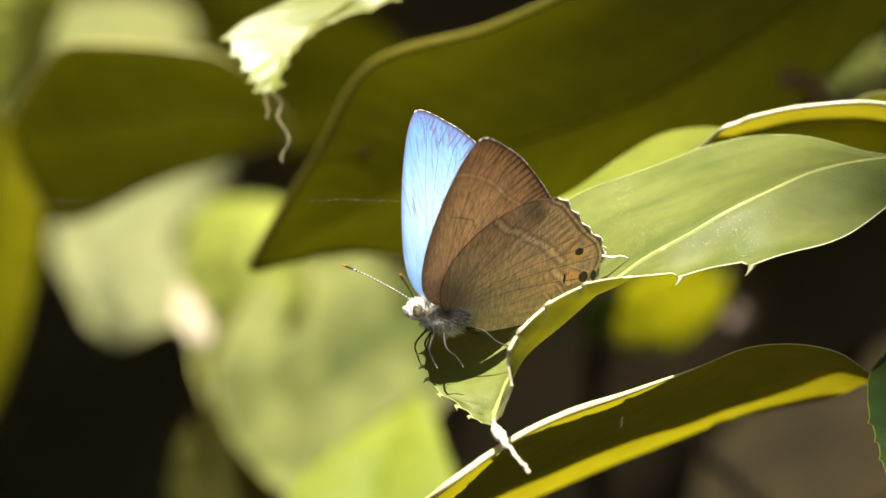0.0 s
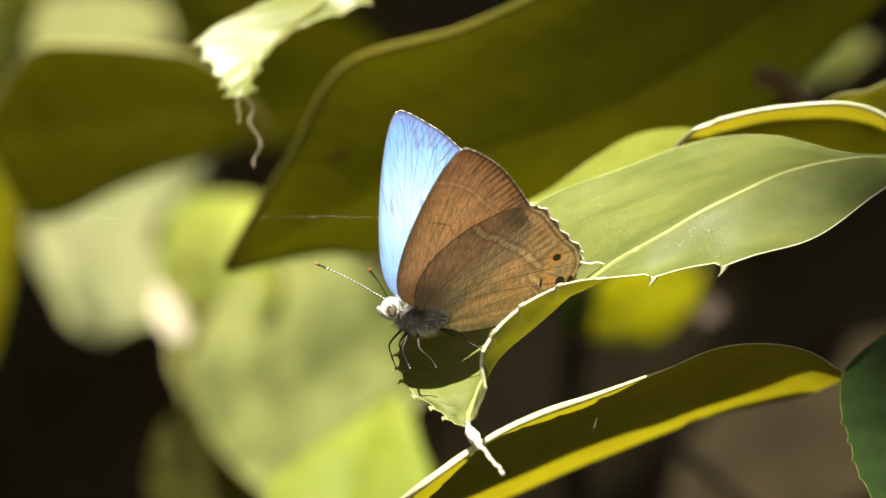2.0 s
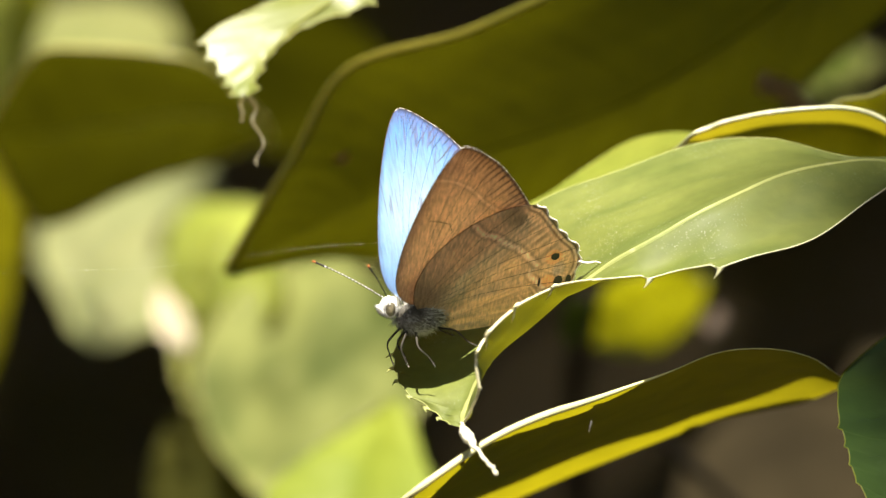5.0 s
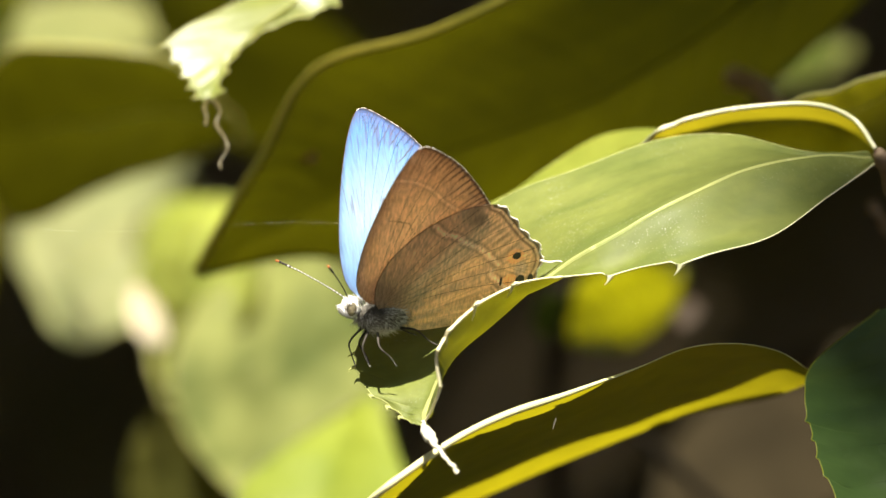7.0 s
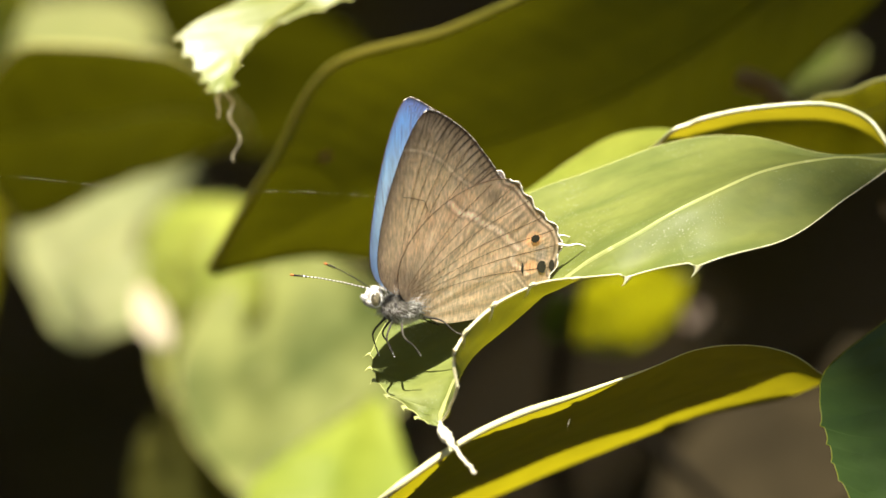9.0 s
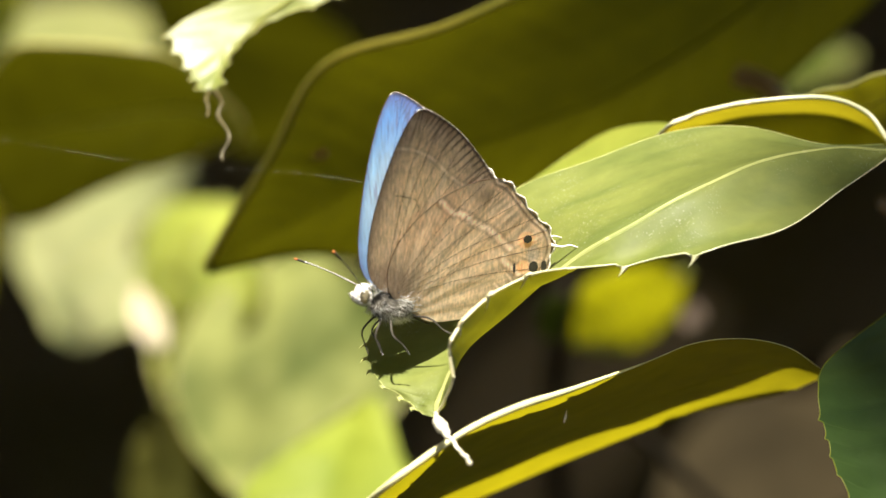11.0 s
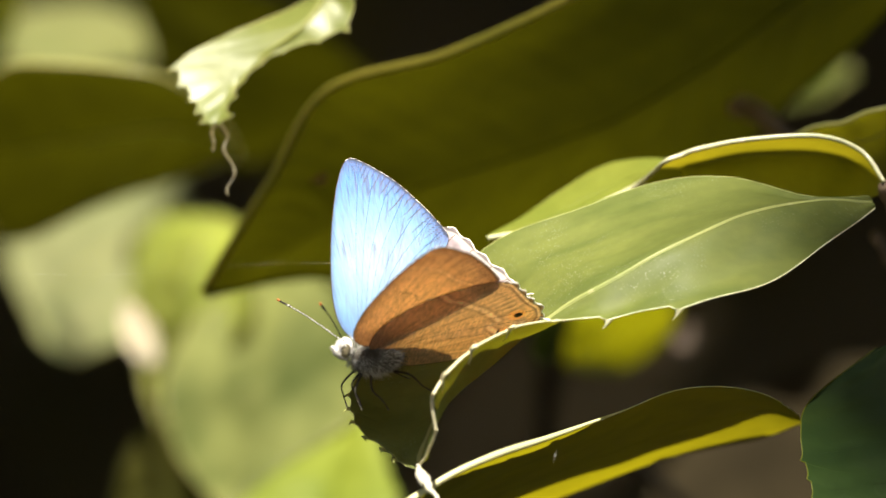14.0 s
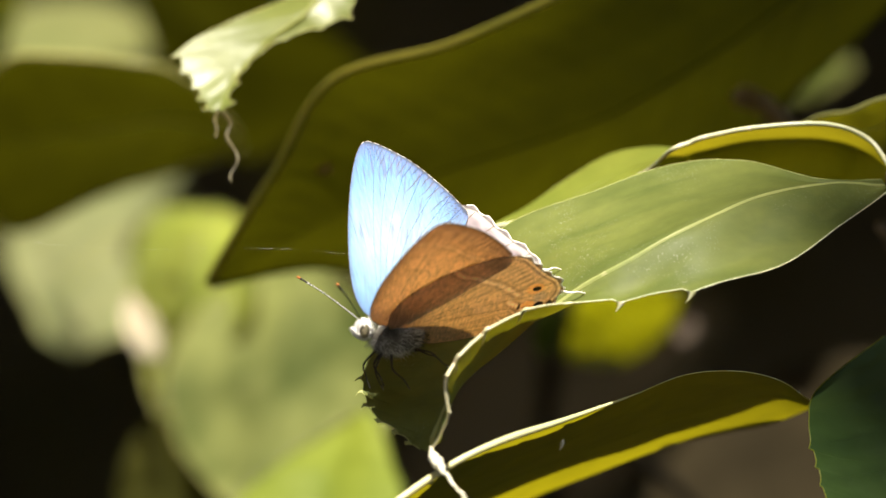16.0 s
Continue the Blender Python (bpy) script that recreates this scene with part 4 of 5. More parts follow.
# made-up leaf shape, added to stand for a blurred brown background patch
leaf("leaf", "leaf-shaped stand-in for a dull brown background patch", [
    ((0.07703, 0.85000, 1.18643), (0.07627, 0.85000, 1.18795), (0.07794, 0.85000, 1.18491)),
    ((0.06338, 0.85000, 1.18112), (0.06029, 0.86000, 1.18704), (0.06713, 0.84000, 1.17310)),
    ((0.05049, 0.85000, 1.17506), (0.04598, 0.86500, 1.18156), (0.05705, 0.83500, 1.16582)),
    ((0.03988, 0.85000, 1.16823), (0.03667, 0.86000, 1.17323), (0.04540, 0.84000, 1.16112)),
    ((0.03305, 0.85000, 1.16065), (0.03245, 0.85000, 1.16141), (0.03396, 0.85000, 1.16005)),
], BROWN_PATCH, along=40, veins=0, margin_mat=BROWN_PATCH, rib_mat=BROWN_PATCH)

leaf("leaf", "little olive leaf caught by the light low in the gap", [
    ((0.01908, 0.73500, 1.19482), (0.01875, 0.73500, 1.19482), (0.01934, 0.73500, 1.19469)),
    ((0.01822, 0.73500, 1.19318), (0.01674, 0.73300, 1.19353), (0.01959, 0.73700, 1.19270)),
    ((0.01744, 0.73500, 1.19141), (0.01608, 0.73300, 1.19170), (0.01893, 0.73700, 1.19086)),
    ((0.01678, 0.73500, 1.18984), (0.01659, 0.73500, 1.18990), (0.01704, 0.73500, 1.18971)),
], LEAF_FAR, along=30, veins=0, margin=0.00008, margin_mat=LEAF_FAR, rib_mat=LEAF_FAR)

leaf("leaf", "little curled dry leaf, pinkish brown, in the gap", [
    ((0.03508, 0.74500, 1.19355), (0.03469, 0.74500, 1.19369), (0.03548, 0.74500, 1.19342)),
    ((0.03469, 0.74500, 1.19276), (0.03349, 0.74800, 1.19299), (0.03574, 0.74200, 1.19252)),
    ((0.03429, 0.74500, 1.19169), (0.03322, 0.74800, 1.19193), (0.03547, 0.74200, 1.19146)),
    ((0.03389, 0.74500, 1.19063), (0.03362, 0.74500, 1.19076), (0.03422, 0.74500, 1.19050)),
], DRY_PINK, along=30, veins=0, margin=0.00008, margin_mat=DRY_PINK, rib_mat=DRY_PINK)

# made-up shape, added behind the gap so that it is not black
leaf("leaf", "leaf-shaped backdrop added to lift the dark gap in the shrub", [
    ((0.05113, 1.05000, 1.19260), (0.05020, 1.05000, 1.19447), (0.05254, 1.05000, 1.19073)),
    ((0.03744, 1.06000, 1.18497), (0.03526, 1.08000, 1.19432), (0.04137, 1.04000, 1.17412)),
    ((0.02420, 1.06000, 1.17551), (0.01906, 1.09000, 1.18843), (0.03271, 1.03000, 1.16151)),
    ((0.01097, 1.06000, 1.16606), (0.00642, 1.09000, 1.17579), (0.01617, 1.03000, 1.15508)),
    ((0.00151, 1.06000, 1.15660), (0.00057, 1.06000, 1.15850), (0.00293, 1.06000, 1.15519)),
], GAP_FILL, along=40, veins=0, margin=0.0001, margin_mat=GAP_FILL, rib_mat=GAP_FILL)


def plain_leaf(label, base, tip, width, face, sag, mat):
    """A simple arched leaf from base to tip, its upper side towards face."""
    b, t, f = Vector(base), Vector(tip), Vector(face).normalized()
    rows = []
    for q in (0.0, 0.2, 0.45, 0.7, 0.88, 1.0):
        mid = b.lerp(t, q) + f * sag * 4 * q * (1 - q)
        w = width * (0.04 + math.sin(math.pi * min(1, q * 0.93 + 0.03)) ** 0.8) * 0.5
        side = (t - b).cross(f).normalized() * w
        rows.append((tuple(mid), tuple(mid + side - f * w * 0.15), tuple(mid - side - f * w * 0.15)))
    return leaf("leaf", label, rows, mat, along=40, veins=4, group="leaves of the overhanging spray")


def over(x, y, height):
    """The spot at that height through which the sun reaches a place of the shrub."""
    k = (height - 1.2) / to_sun.z
    return (x + to_sun.x * k, y + to_sun.y * k, height)


# unseen leaves high above, added to cast soft shade on the shrub
for x0, y0, x1, y1, w in ((0.150, 0.662, -0.030, 0.652, 0.025), (0.126, 0.626, 0.014, 0.632, 0.024), (0.134, 0.692, 0.022, 0.686, 0.030), (0.101, 0.680, 0.071, 0.750, 0.030), (0.111, 0.677, 0.176, 0.655, 0.030)):
    plain_leaf("unseen dark green leaf high overhead, added to cast shade", over(x0, y0, 4.6), over(x1, y1, 4.58), w, (-0.1, -0.3, 1), 0.005, LEAF_DARK)
plain_leaf("unseen dark green leaf above the view, added to cast shade", over(0.178, 0.579, 3.4), over(0.0320, 0.579, 3.395), 0.062, (-0.1, -0.3, 1), 0.004, LEAF_DARK)
# two more unseen leaves keep the sun off the backdrop in the gap
for y0, y1 in ((1.03, 1.035), (1.10, 1.095)):
    plain_leaf("unseen dark green leaf above the view, added to cast shade", over(-0.045, y0, 2.25), over(0.085, y1, 2.24), 0.085, (-0.1, -0.3, 1), 0.004, LEAF_DARK)


# ---- twigs and the ground behind ----
def twig(label, pts, r0, r1, bark=None):
    root = new("twig")
    root.location = pts[0]
    bm = bmesh.new()
    line = spline([Vector(p) - Vector(pts[0]) for p in pts], 40)
    rr = [r0 + (r1 - r0) * i / 39 + 0.0002 * math.sin(i * 1.3) for i in range(40)]
    tube(bm, line, rr, 10)
    part("stem", bm, bark or BARK, root)
    for i in (9, 22, 33):
        bm = bmesh.new()
        ball(bm, line[i], (rr[i] * 1.35, rr[i] * 1.35, rr[i] * 1.2), 10, 6)
        part("node", bm, bark or BARK, root)
    return tagged(root, label, "twig", "twigs of the shrub")


twig("brown woody twig bearing the leaves", [(0.04649, 0.58703, 1.20906), (0.04784, 0.59203, 1.20681), (0.05080, 0.60203, 1.20328), (0.05637, 0.62203, 1.19728), (0.06424, 0.68203, 1.17208), (0.06770, 0.71203, 1.12639), (0.0686, 0.720, 1.03), (0.0690, 0.725, 0.85), (0.0694, 0.729, 0.4), (0.06960, 0.73203, -0.27290)], 0.0005, 0.004)
twig("short brown twig stub behind the curled leaf", [(0.03644, 0.67200, 1.21822), (0.03758, 0.67100, 1.21783), (0.03885, 0.66800, 1.21722), (0.03980, 0.66400, 1.21605), (0.04085, 0.65800, 1.21444), (0.04338, 0.65200, 1.21332), (0.04694, 0.64500, 1.21260), (0.05115, 0.64000, 1.21090), (0.05571, 0.64000, 1.20805)], 0.0011, 0.0008, PINK_BARK)
twig("slender brown side twig", [(0.04871, 0.63203, 1.20457), (0.05156, 0.63803, 1.20063), (0.05434, 0.64403, 1.19575), (0.05999, 0.66203, 1.18766), (0.06443, 0.68403, 1.17200)], 0.0005, 0.0009)
# out of view; added to go with the shade-casting leaves
twig("unseen woody twig added beside the shade-casting leaves", [over(0.094, 0.674, 4.6), over(0.116, 0.68, 4.6), over(0.166, 0.70, 4.6), (0.45, -1.1, 4.5), (0.8, -0.9, 4.0), (1.1, -0.6, 2.9)], 0.0012, 0.006)
twig("dark leaning twig in front of the brown patch", [(0.02548, 0.74000, 1.18027), (0.02952, 0.74200, 1.17723), (0.03429, 0.74500, 1.17282), (0.04254, 0.75000, 1.16528), (0.0462, 0.7525, 1.160), (0.052, 0.757, 1.150), (0.060, 0.77, 1.12), (0.064, 0.775, 1.04), (0.066, 0.78, 0.85), (0.067, 0.78, 0.45), (0.067, 0.78, -0.1)], 0.0006, 0.0016, DARK_BARK)
# stands in the sun; only its bark colour makes it look shaded
twig("twig behind, its shade put into a near-black bark", [(0.02082, 0.80203, 1.19578), (0.02013, 0.81203, 1.18848), (0.01950, 0.82203, 1.17954), (0.02048, 0.83203, 1.16594), (0.0209, 0.836, 1.150), (0.0215, 0.842, 1.11), (0.0222, 0.85, 1.0), (0.023, 0.86, 0.7), (0.0236, 0.87, 0.2), (0.0238, 0.872, -0.59349)], 0.0014, 0.002, DARK_BARK)


def ground():
    bm = bmesh.new()
    n = 70
    xs = np.concatenate([[-400, -60], np.linspace(-8, 8, n), [60, 400]])
    ys = np.concatenate([[-400, -60], np.linspace(-8, 12, n), [60, 400]])
    vs = []
    for y in ys:
        row = []
        for x in xs:
            rise = 1.3 * (1 + math.tanh(y - 3.2))
            z = rise + 0.12 * noise.noise(Vector((x * 0.8, y * 0.8, 0))) if abs(x) < 9 and -9 < y < 13 else rise
            row.append(bm.verts.new((x, y, z)))
        vs.append(row)
    for a, b in zip(vs, vs[1:]):
        for i in range(len(a) - 1):
            bm.faces.new((a[i], a[i + 1], b[i + 1], b[i]))
    return tagged(part("ground", bm, SOIL), "dark woodland soil rising to a bank", "ground", kind="structure")


ground()


def foliage(name, label, count, low, high, size, mat, seed, kind="stuff"):
    """A mass of many small leaves, each a folded blade."""
    rnd = random.Random(seed)
    verts, faces = [], []
    for _ in range(count):
        c = Vector([rnd.uniform(a, b) for a, b in zip(low, high)])
        m = Euler((rnd.uniform(-0.7, 0.7), rnd.uniform(-0.7, 0.7), rnd.uniform(0, 6.28))).to_matrix()
        ln = size * rnd.uniform(0.7, 1.3)
        w = ln * 0.22
        o = len(verts)
        for p in ((0, 0, 0), (ln * 0.35, w, 0.12 * w), (ln * 0.35, 0, -0.2 * w), (ln * 0.35, -w, 0.12 * w),
                  (ln * 0.7, w * 0.8, 0.1 * w), (ln * 0.7, 0, -0.2 * w), (ln * 0.7, -w * 0.8, 0.1 * w), (ln, 0, -0.15 * ln)):
            verts.append(c + m @ Vector(p))
        faces += [(o, o + 2, o + 1), (o, o + 3, o + 2), (o + 1, o + 2, o + 5, o + 4), (o + 2, o + 3, o + 6, o + 5), (o + 4, o + 5, o + 7), (o + 5, o + 6, o + 7)]
    me = bpy.data.meshes.new(name)
    me.from_pydata([tuple(v) for v in verts], [], faces)
    me.materials.append(mat)
    return tagged(new(name, me), label, "foliage", kind=kind)


# foliage overhead is out of view, added to keep sun and sky off
foliage("canopy", "unseen dense canopy added to shade the bank", 7500, (-2.6, 1.3, 2.1), (2.6, 4.2, 3.0), 0.16, BUSH_LEAF, 3)
foliage("canopy", "unseen leafy bough added to shade the bank", 420, (-0.40, 1.75, 2.10), (0.35, 2.80, 2.35), 0.16, BUSH_LEAF, 23)
foliage("canopy", "unseen canopy above the shrub, added to block light", 900, (-0.74, 0.63, 2.20), (0.66, 1.26, 3.10), 0.18, BUSH_LEAF, 17)
foliage("canopy", "unseen low boughs behind the clearing, added to block sky light", 620, (-0.74, -1.09, 2.15), (0.56, -0.54, 2.50), 0.17, BUSH_LEAF, 18)
foliage("canopy", "unseen low boughs beside the clearing, added to block sky light", 520, (-0.74, -0.69, 2.15), (-0.29, 0.81, 2.50), 0.17, BUSH_LEAF, 19)
foliage("canopy", "unseen high boughs over the shrub, added to block light", 420, (-0.59, 0.39, 2.65), (0.56, 0.76, 3.10), 0.17, BUSH_LEAF, 20)
foliage("bush", "dark shaded bush on the bank", 2600, (-2.2, 2.2, 0.2), (2.2, 3.2, 2.0), 0.12, BUSH_LEAF, 5)
# three more unseen masses, added to narrow the opening to the sky
foliage("canopy", "unseen canopy at one side, added to block sky light", 3000, (-3.79, -3.59, 2.20), (-0.59, 1.21, 3.20), 0.22, BUSH_LEAF, 11)
foliage("canopy", "unseen canopy at the other side, added to block sky light", 2600, (0.46, -3.59, 2.20), (3.71, 1.21, 3.20), 0.22, BUSH_LEAF, 12)
foliage("canopy", "unseen canopy behind the camera, added to block sky light", 2400, (-0.74, -3.89, 2.20), (0.46, -0.97, 3.20), 0.20, BUSH_LEAF, 13)
foliage("hedge", "dark hedge across the path", 3000, (-3.0, -3.4, 0.0), (3.0, -2.4, 2.4), 0.16, BUSH_LEAF, 14)
foliage("hedge", "dark hedge beside the path", 2200, (-3.6, -2.4, 0.0), (-2.4, 2.6, 2.4), 0.16, BUSH_LEAF, 15)
foliage("hedge", "dark hedge along the clearing", 2200, (2.4, -2.4, 0.0), (3.6, 2.6, 2.4), 0.16, BUSH_LEAF, 16)


# ---- the butterfly ----
FORE = [(0.3, -0.2), (1.6, 0.9), (2.15, 2.6), (2.1, 5.0), (1.6, 8.0), (0.8, 11.2), (-0.2, 14.2), (-1.2, 16.3), (-2.1, 17.2), (-3.1, 16.9),
        (-4.5, 15.9), (-6.2, 14.4), (-7.9, 12.3), (-9.2, 10.4), (-9.9, 9.0), (-9.2, 7.6), (-6.5, 5.0), (-3.2, 2.0), (-1.0, 0.2)]
HIND = [(-0.1, -0.4), (0.3, 1.2), (0.1, 2.8), (-0.9, 4.9), (-2.8, 7.0), (-5.3, 8.7), (-8.0, 9.6), (-10.2, 9.6), (-11.2, 9.0), (-12.4, 7.5), (-13.8, 5.7),
        (-15.1, 4.4), (-15.7, 2.8), (-15.5, 1.4), (-14.9, 0.1), (-14.2, -1.0), (-12.0, -2.2), (-9.0, -3.1), (-6.4, -3.4), (-3.9, -3.3), (-2.0, -2.2)]


def closed(pts, count):
    """Even samples round a closed outline."""
    p = np.array(pts + pts[:4], float)
    q = spline(p, 40 * len(p))[40:]
    q = q[: int(40 * len(pts) * len(p) / (len(p) - 1) * 0.985)]
    d = np.concatenate([[0], np.cumsum(np.linalg.norm(np.diff(q, axis=0), axis=1))])
    end = np.argmin(np.linalg.norm(q[len(q) // 2:] - q[0], axis=1)) + len(q) // 2
    u = np.linspace(0, d[end], count, endpoint=False)
    return np.stack([np.interp(u, d, q[:, 0]), np.interp(u, d, q[:, 1])], 1)


def camber(x, r, fold):
    """How far the wing membrane bows out of its plane, with pleats that fan from the root."""
    a = math.atan2(x, r + 3.0)
    dist = math.hypot(x, r)
    d = max(0.0, -r)
    bow = -0.09 * r * (1 - r / 17.3) if r > 0 else 0.0
    return bow + fold * d * d / (d + 1.0) + 0.018 * math.sin(a * 26) * min(1, dist / 6) + 0.10 * math.sin(dist * 0.17)


def near(xy, line):
    """Distance from points to a polyline and how far along it the nearest spot lies (0 to 1)."""
    line = spline(line, 60)
    best, where = np.full(len(xy), 1e9), np.zeros(len(xy))
    for i in range(59):
        a, d = line[i], line[i + 1] - line[i]
        f = np.clip(((xy - a) @ d) / (d @ d + 1e-12), 0, 1)
        dist = np.linalg.norm(xy - a - f[:, None] * d, axis=1)
        hit = dist < best
        best[hit], where[hit] = dist[hit], (i + f[hit]) / 59
    return best, where


def soft(a, b, v):
    f = np.clip((v - a) / (b - a), 0, 1)
    return f * f * (3 - 2 * f)


def toward(col, target, f):
    return col + (np.array(target) - col) * f[:, None]


COSTA = [(1.6, 0.9), (2.15, 2.6), (2.1, 5.0), (1.6, 8.0), (0.8, 11.2), (-0.2, 14.2), (-1.2, 16.3), (-2.1, 17.2)]
FORE_TERMEN = [(-2.1, 17.2), (-3.1, 16.9), (-4.5, 15.9), (-6.2, 14.4), (-7.9, 12.3), (-9.2, 10.4), (-9.9, 9.0)]
HIND_TERMEN = [(-10.2, 9.6), (-11.2, 9.0), (-12.4, 7.5), (-13.8, 5.7), (-15.1, 4.4), (-15.7, 2.8), (-15.5, 1.4), (-14.9, 0.1)]


def rays(xy, fine, seed):
    """Uneven streaks that fan from the wing root, about 1."""
    return 1 + 0.28 * np.array([noise.noise(Vector((math.atan2(a, b + 3.0) * fine, math.hypot(a, b) * 0.16, seed)))
                                + 0.4 * noise.noise(Vector((a * 0.7, b * 0.7, seed + 4.0))) for a, b in xy])[:, None]


def fore_under(xy):
    """Warm brown with a pale line, dark streaks towards the outer margin and a dark front edge."""
    x, r = xy.T
    col = np.tile([0.68, 0.48, 0.245], (len(xy), 1))
    root = np.hypot(x, r)
    col = toward(col, (0.74, 0.57, 0.35), np.exp(-((x + 3.2) ** 2 + (r - 7.0) ** 2) / 14.0) * 0.7)
    col = toward(col, (0.30, 0.20, 0.11), 1 - soft(0.5, 4.0, root))
    c, _ = near(xy, COSTA)
    col = toward(col, (0.12, 0.07, 0.035), np.exp(-(c / 0.5) ** 2) * 0.85)
    col = toward(col, (0.36, 0.24, 0.13), np.exp(-(c / 1.6) ** 2) * 0.6)
    line, _ = near(xy, [(0.2, 13.6), (-1.8, 13.2), (-3.7, 12.1), (-5.4, 10.3), (-7.4, 8.8)])
    col = toward(col, (0.27, 0.18, 0.10), np.exp(-((line - 0.24) / 0.12) ** 2) * 0.3)
    d, u = near(xy, FORE_TERMEN)
    col = toward(col, (0.30, 0.185, 0.095), np.exp(-(d / 3.0) ** 2) * 0.65)
    teeth = soft(0.35, 0.95, np.sin(u * 2 * math.pi * 21 + 0.4 * np.sin(d * 2.2)))
    col = toward(col, (0.035, 0.02, 0.01), teeth * np.exp(-((d - 0.5) / (1.5 + 0.9 * np.sin(u * 41))) ** 2) * 0.95)
    col = toward(col, (0.60, 0.46, 0.29), (1 - teeth) * np.exp(-((d - 1.3) / 0.8) ** 2) * 0.45)
    col = toward(col, (0.78, 0.66, 0.47), np.exp(-(line / 0.12) ** 2) * (0.45 + 0.25 * np.sin(x * 5.0)))
    col = toward(col, (0.05, 0.03, 0.018), np.exp(-((d - 0.12) / 0.14) ** 2) * 0.85)
    return col * rays(xy, 70.0, 3.0)


def hind_under(xy):
    """Buff brown with a kinked pale band, ladder marks, dark and pale margin lines and orange at the lobe."""
    x, r = xy.T
    col = np.tile([0.68, 0.555, 0.31], (len(xy), 1))
    root = np.hypot(x, r)
    col = toward(col, (0.32, 0.225, 0.125), 1 - soft(0.5, 5.0, root))
    col = toward(col, (0.46, 0.33, 0.19), soft(0.15, 0.9, np.sin(np.arctan2(r + 1.2, -x) * 38.0)) * soft(2, 6, root) * 0.18)
    d, u = near(xy, HIND_TERMEN)
    step = 0.26 * np.sign(np.sin(np.arctan2(r + 1.0, -x) * 21.0))
    band, along = near(xy + step[:, None] * np.array([0.6, 0.8]), [(-4.7, 7.9), (-5.2, 7.4), (-6.2, 6.7), (-8.5, 5.4), (-10.3, 3.9), (-11.3, 2.8), (-11.0, 1.5), (-12.2, 0.5)])
    col = toward(col, (0.30, 0.205, 0.115), np.exp(-((band - 0.42) / 0.15) ** 2) * 0.5)
    outer = np.exp(-((d - 1.9) / 1.1) ** 2) * soft(-1.5, 0.5, r)
    rung = np.sin(u * 2 * math.pi * 21 + 0.7)
    col = toward(col, (0.16, 0.11, 0.06), soft(0.1, 0.7, rung) * outer * 0.45)
    col = toward(col, (0.80, 0.68, 0.48), soft(0.1, 0.8, -rung) * outer * 0.5)
    col = toward(col, (0.88, 0.80, 0.62), np.exp(-(band / (0.27 - 0.08 * along)) ** 2) * 0.95)
    col = toward(col, (0.70, 0.56, 0.38), np.exp(-((d - 0.95) / 0.22) ** 2) * 0.6)
    col = toward(col, (0.16, 0.10, 0.06), np.exp(-((d - 0.62) / 0.13) ** 2) * 0.8)
    col = toward(col, (0.86, 0.80, 0.68), np.exp(-((d - 0.38) / 0.12) ** 2) * 0.8)
    col = toward(col, (0.06, 0.04, 0.03), np.exp(-((d - 0.14) / 0.12) ** 2) * 0.9)
    for cx, cr, rad in ((-13.0, 3.4, 0.98), (-12.75, 0.85, 0.80)):
        col = toward(col, (0.82, 0.52, 0.13), 1 - soft(rad * 0.6, rad, np.hypot(x - cx, r - cr)))
    col = toward(col, (0.50, 0.47, 0.44), (1 - soft(0.4, 0.8, np.hypot(x + 13.7, (r - 2.0) * 0.8))) * 0.7)
    for pts in ([(-11.0, 0.6), (-11.8, -0.5), (-12.6, -1.6)], [(-9.8, -0.2), (-10.8, -1.4), (-11.4, -2.4)]):
        e, w = near(xy, pts)
        mid = np.sin(np.pi * np.clip(w, 0, 1)) ** 0.5
        col = toward(col, (0.20, 0.14, 0.09), np.exp(-((e - 0.2) / 0.12) ** 2) * 0.5 * mid)
        col = toward(col, (0.80, 0.70, 0.52), np.exp(-(e / 0.11) ** 2) * 0.7 * mid)
    return col * rays(xy, 55.0, 8.0)


def fore_upper(xy):
    """Pale sky blue that deepens towards the tip, dark wavy streaks and a thin dark margin."""
    x, r = xy.T
    col = np.tile([0.12, 0.43, 0.86], (len(xy), 1))
    col = toward(col, (0.38, 0.66, 0.93), np.exp(-((x + 1.5) ** 2 * 0.6 + (r - 7.5) ** 2) / 24.0))
    c, _ = near(xy, COSTA)
    d, u = near(xy, FORE_TERMEN)
    col = toward(col, (0.10, 0.35, 0.86), soft(10.5, 17.0, r) * 0.85)
    col = toward(col, (0.13, 0.22, 0.62), np.exp(-(d / 1.1) ** 2) * 0.8)
    wave = np.sin(u * 2 * math.pi * 25 + 0.3 * np.sin(d * 3.0 + u * 20))
    reach = 1.1 + 2.2 * np.sin(u * 47) ** 2
    col = toward(col, (0.02, 0.035, 0.13), soft(0.72, 0.97, wave) * (1 - soft(0.6, 1.0, d / reach)) * 0.9)
    fine = np.array([noise.noise(Vector((math.atan2(a, b + 3.0) * 85.0, math.hypot(a, b) * 0.30, 7.0))) for a, b in xy])
    col = toward(col, (0.07, 0.12, 0.36), soft(0.26, 0.44, fine) * soft(2.0, 9.0, r) * 0.6)
    col = toward(col, (0.12, 0.19, 0.45), np.exp(-(c / 0.28) ** 2) * 0.7)
    col = toward(col, (0.20, 0.33, 0.62), (1 - soft(0.0, 5.0, np.hypot(x, r))) * 0.7)
    col = toward(col, (0.035, 0.045, 0.11), np.exp(-((d - 0.08) / 0.16) ** 2) * 0.9)
    return col


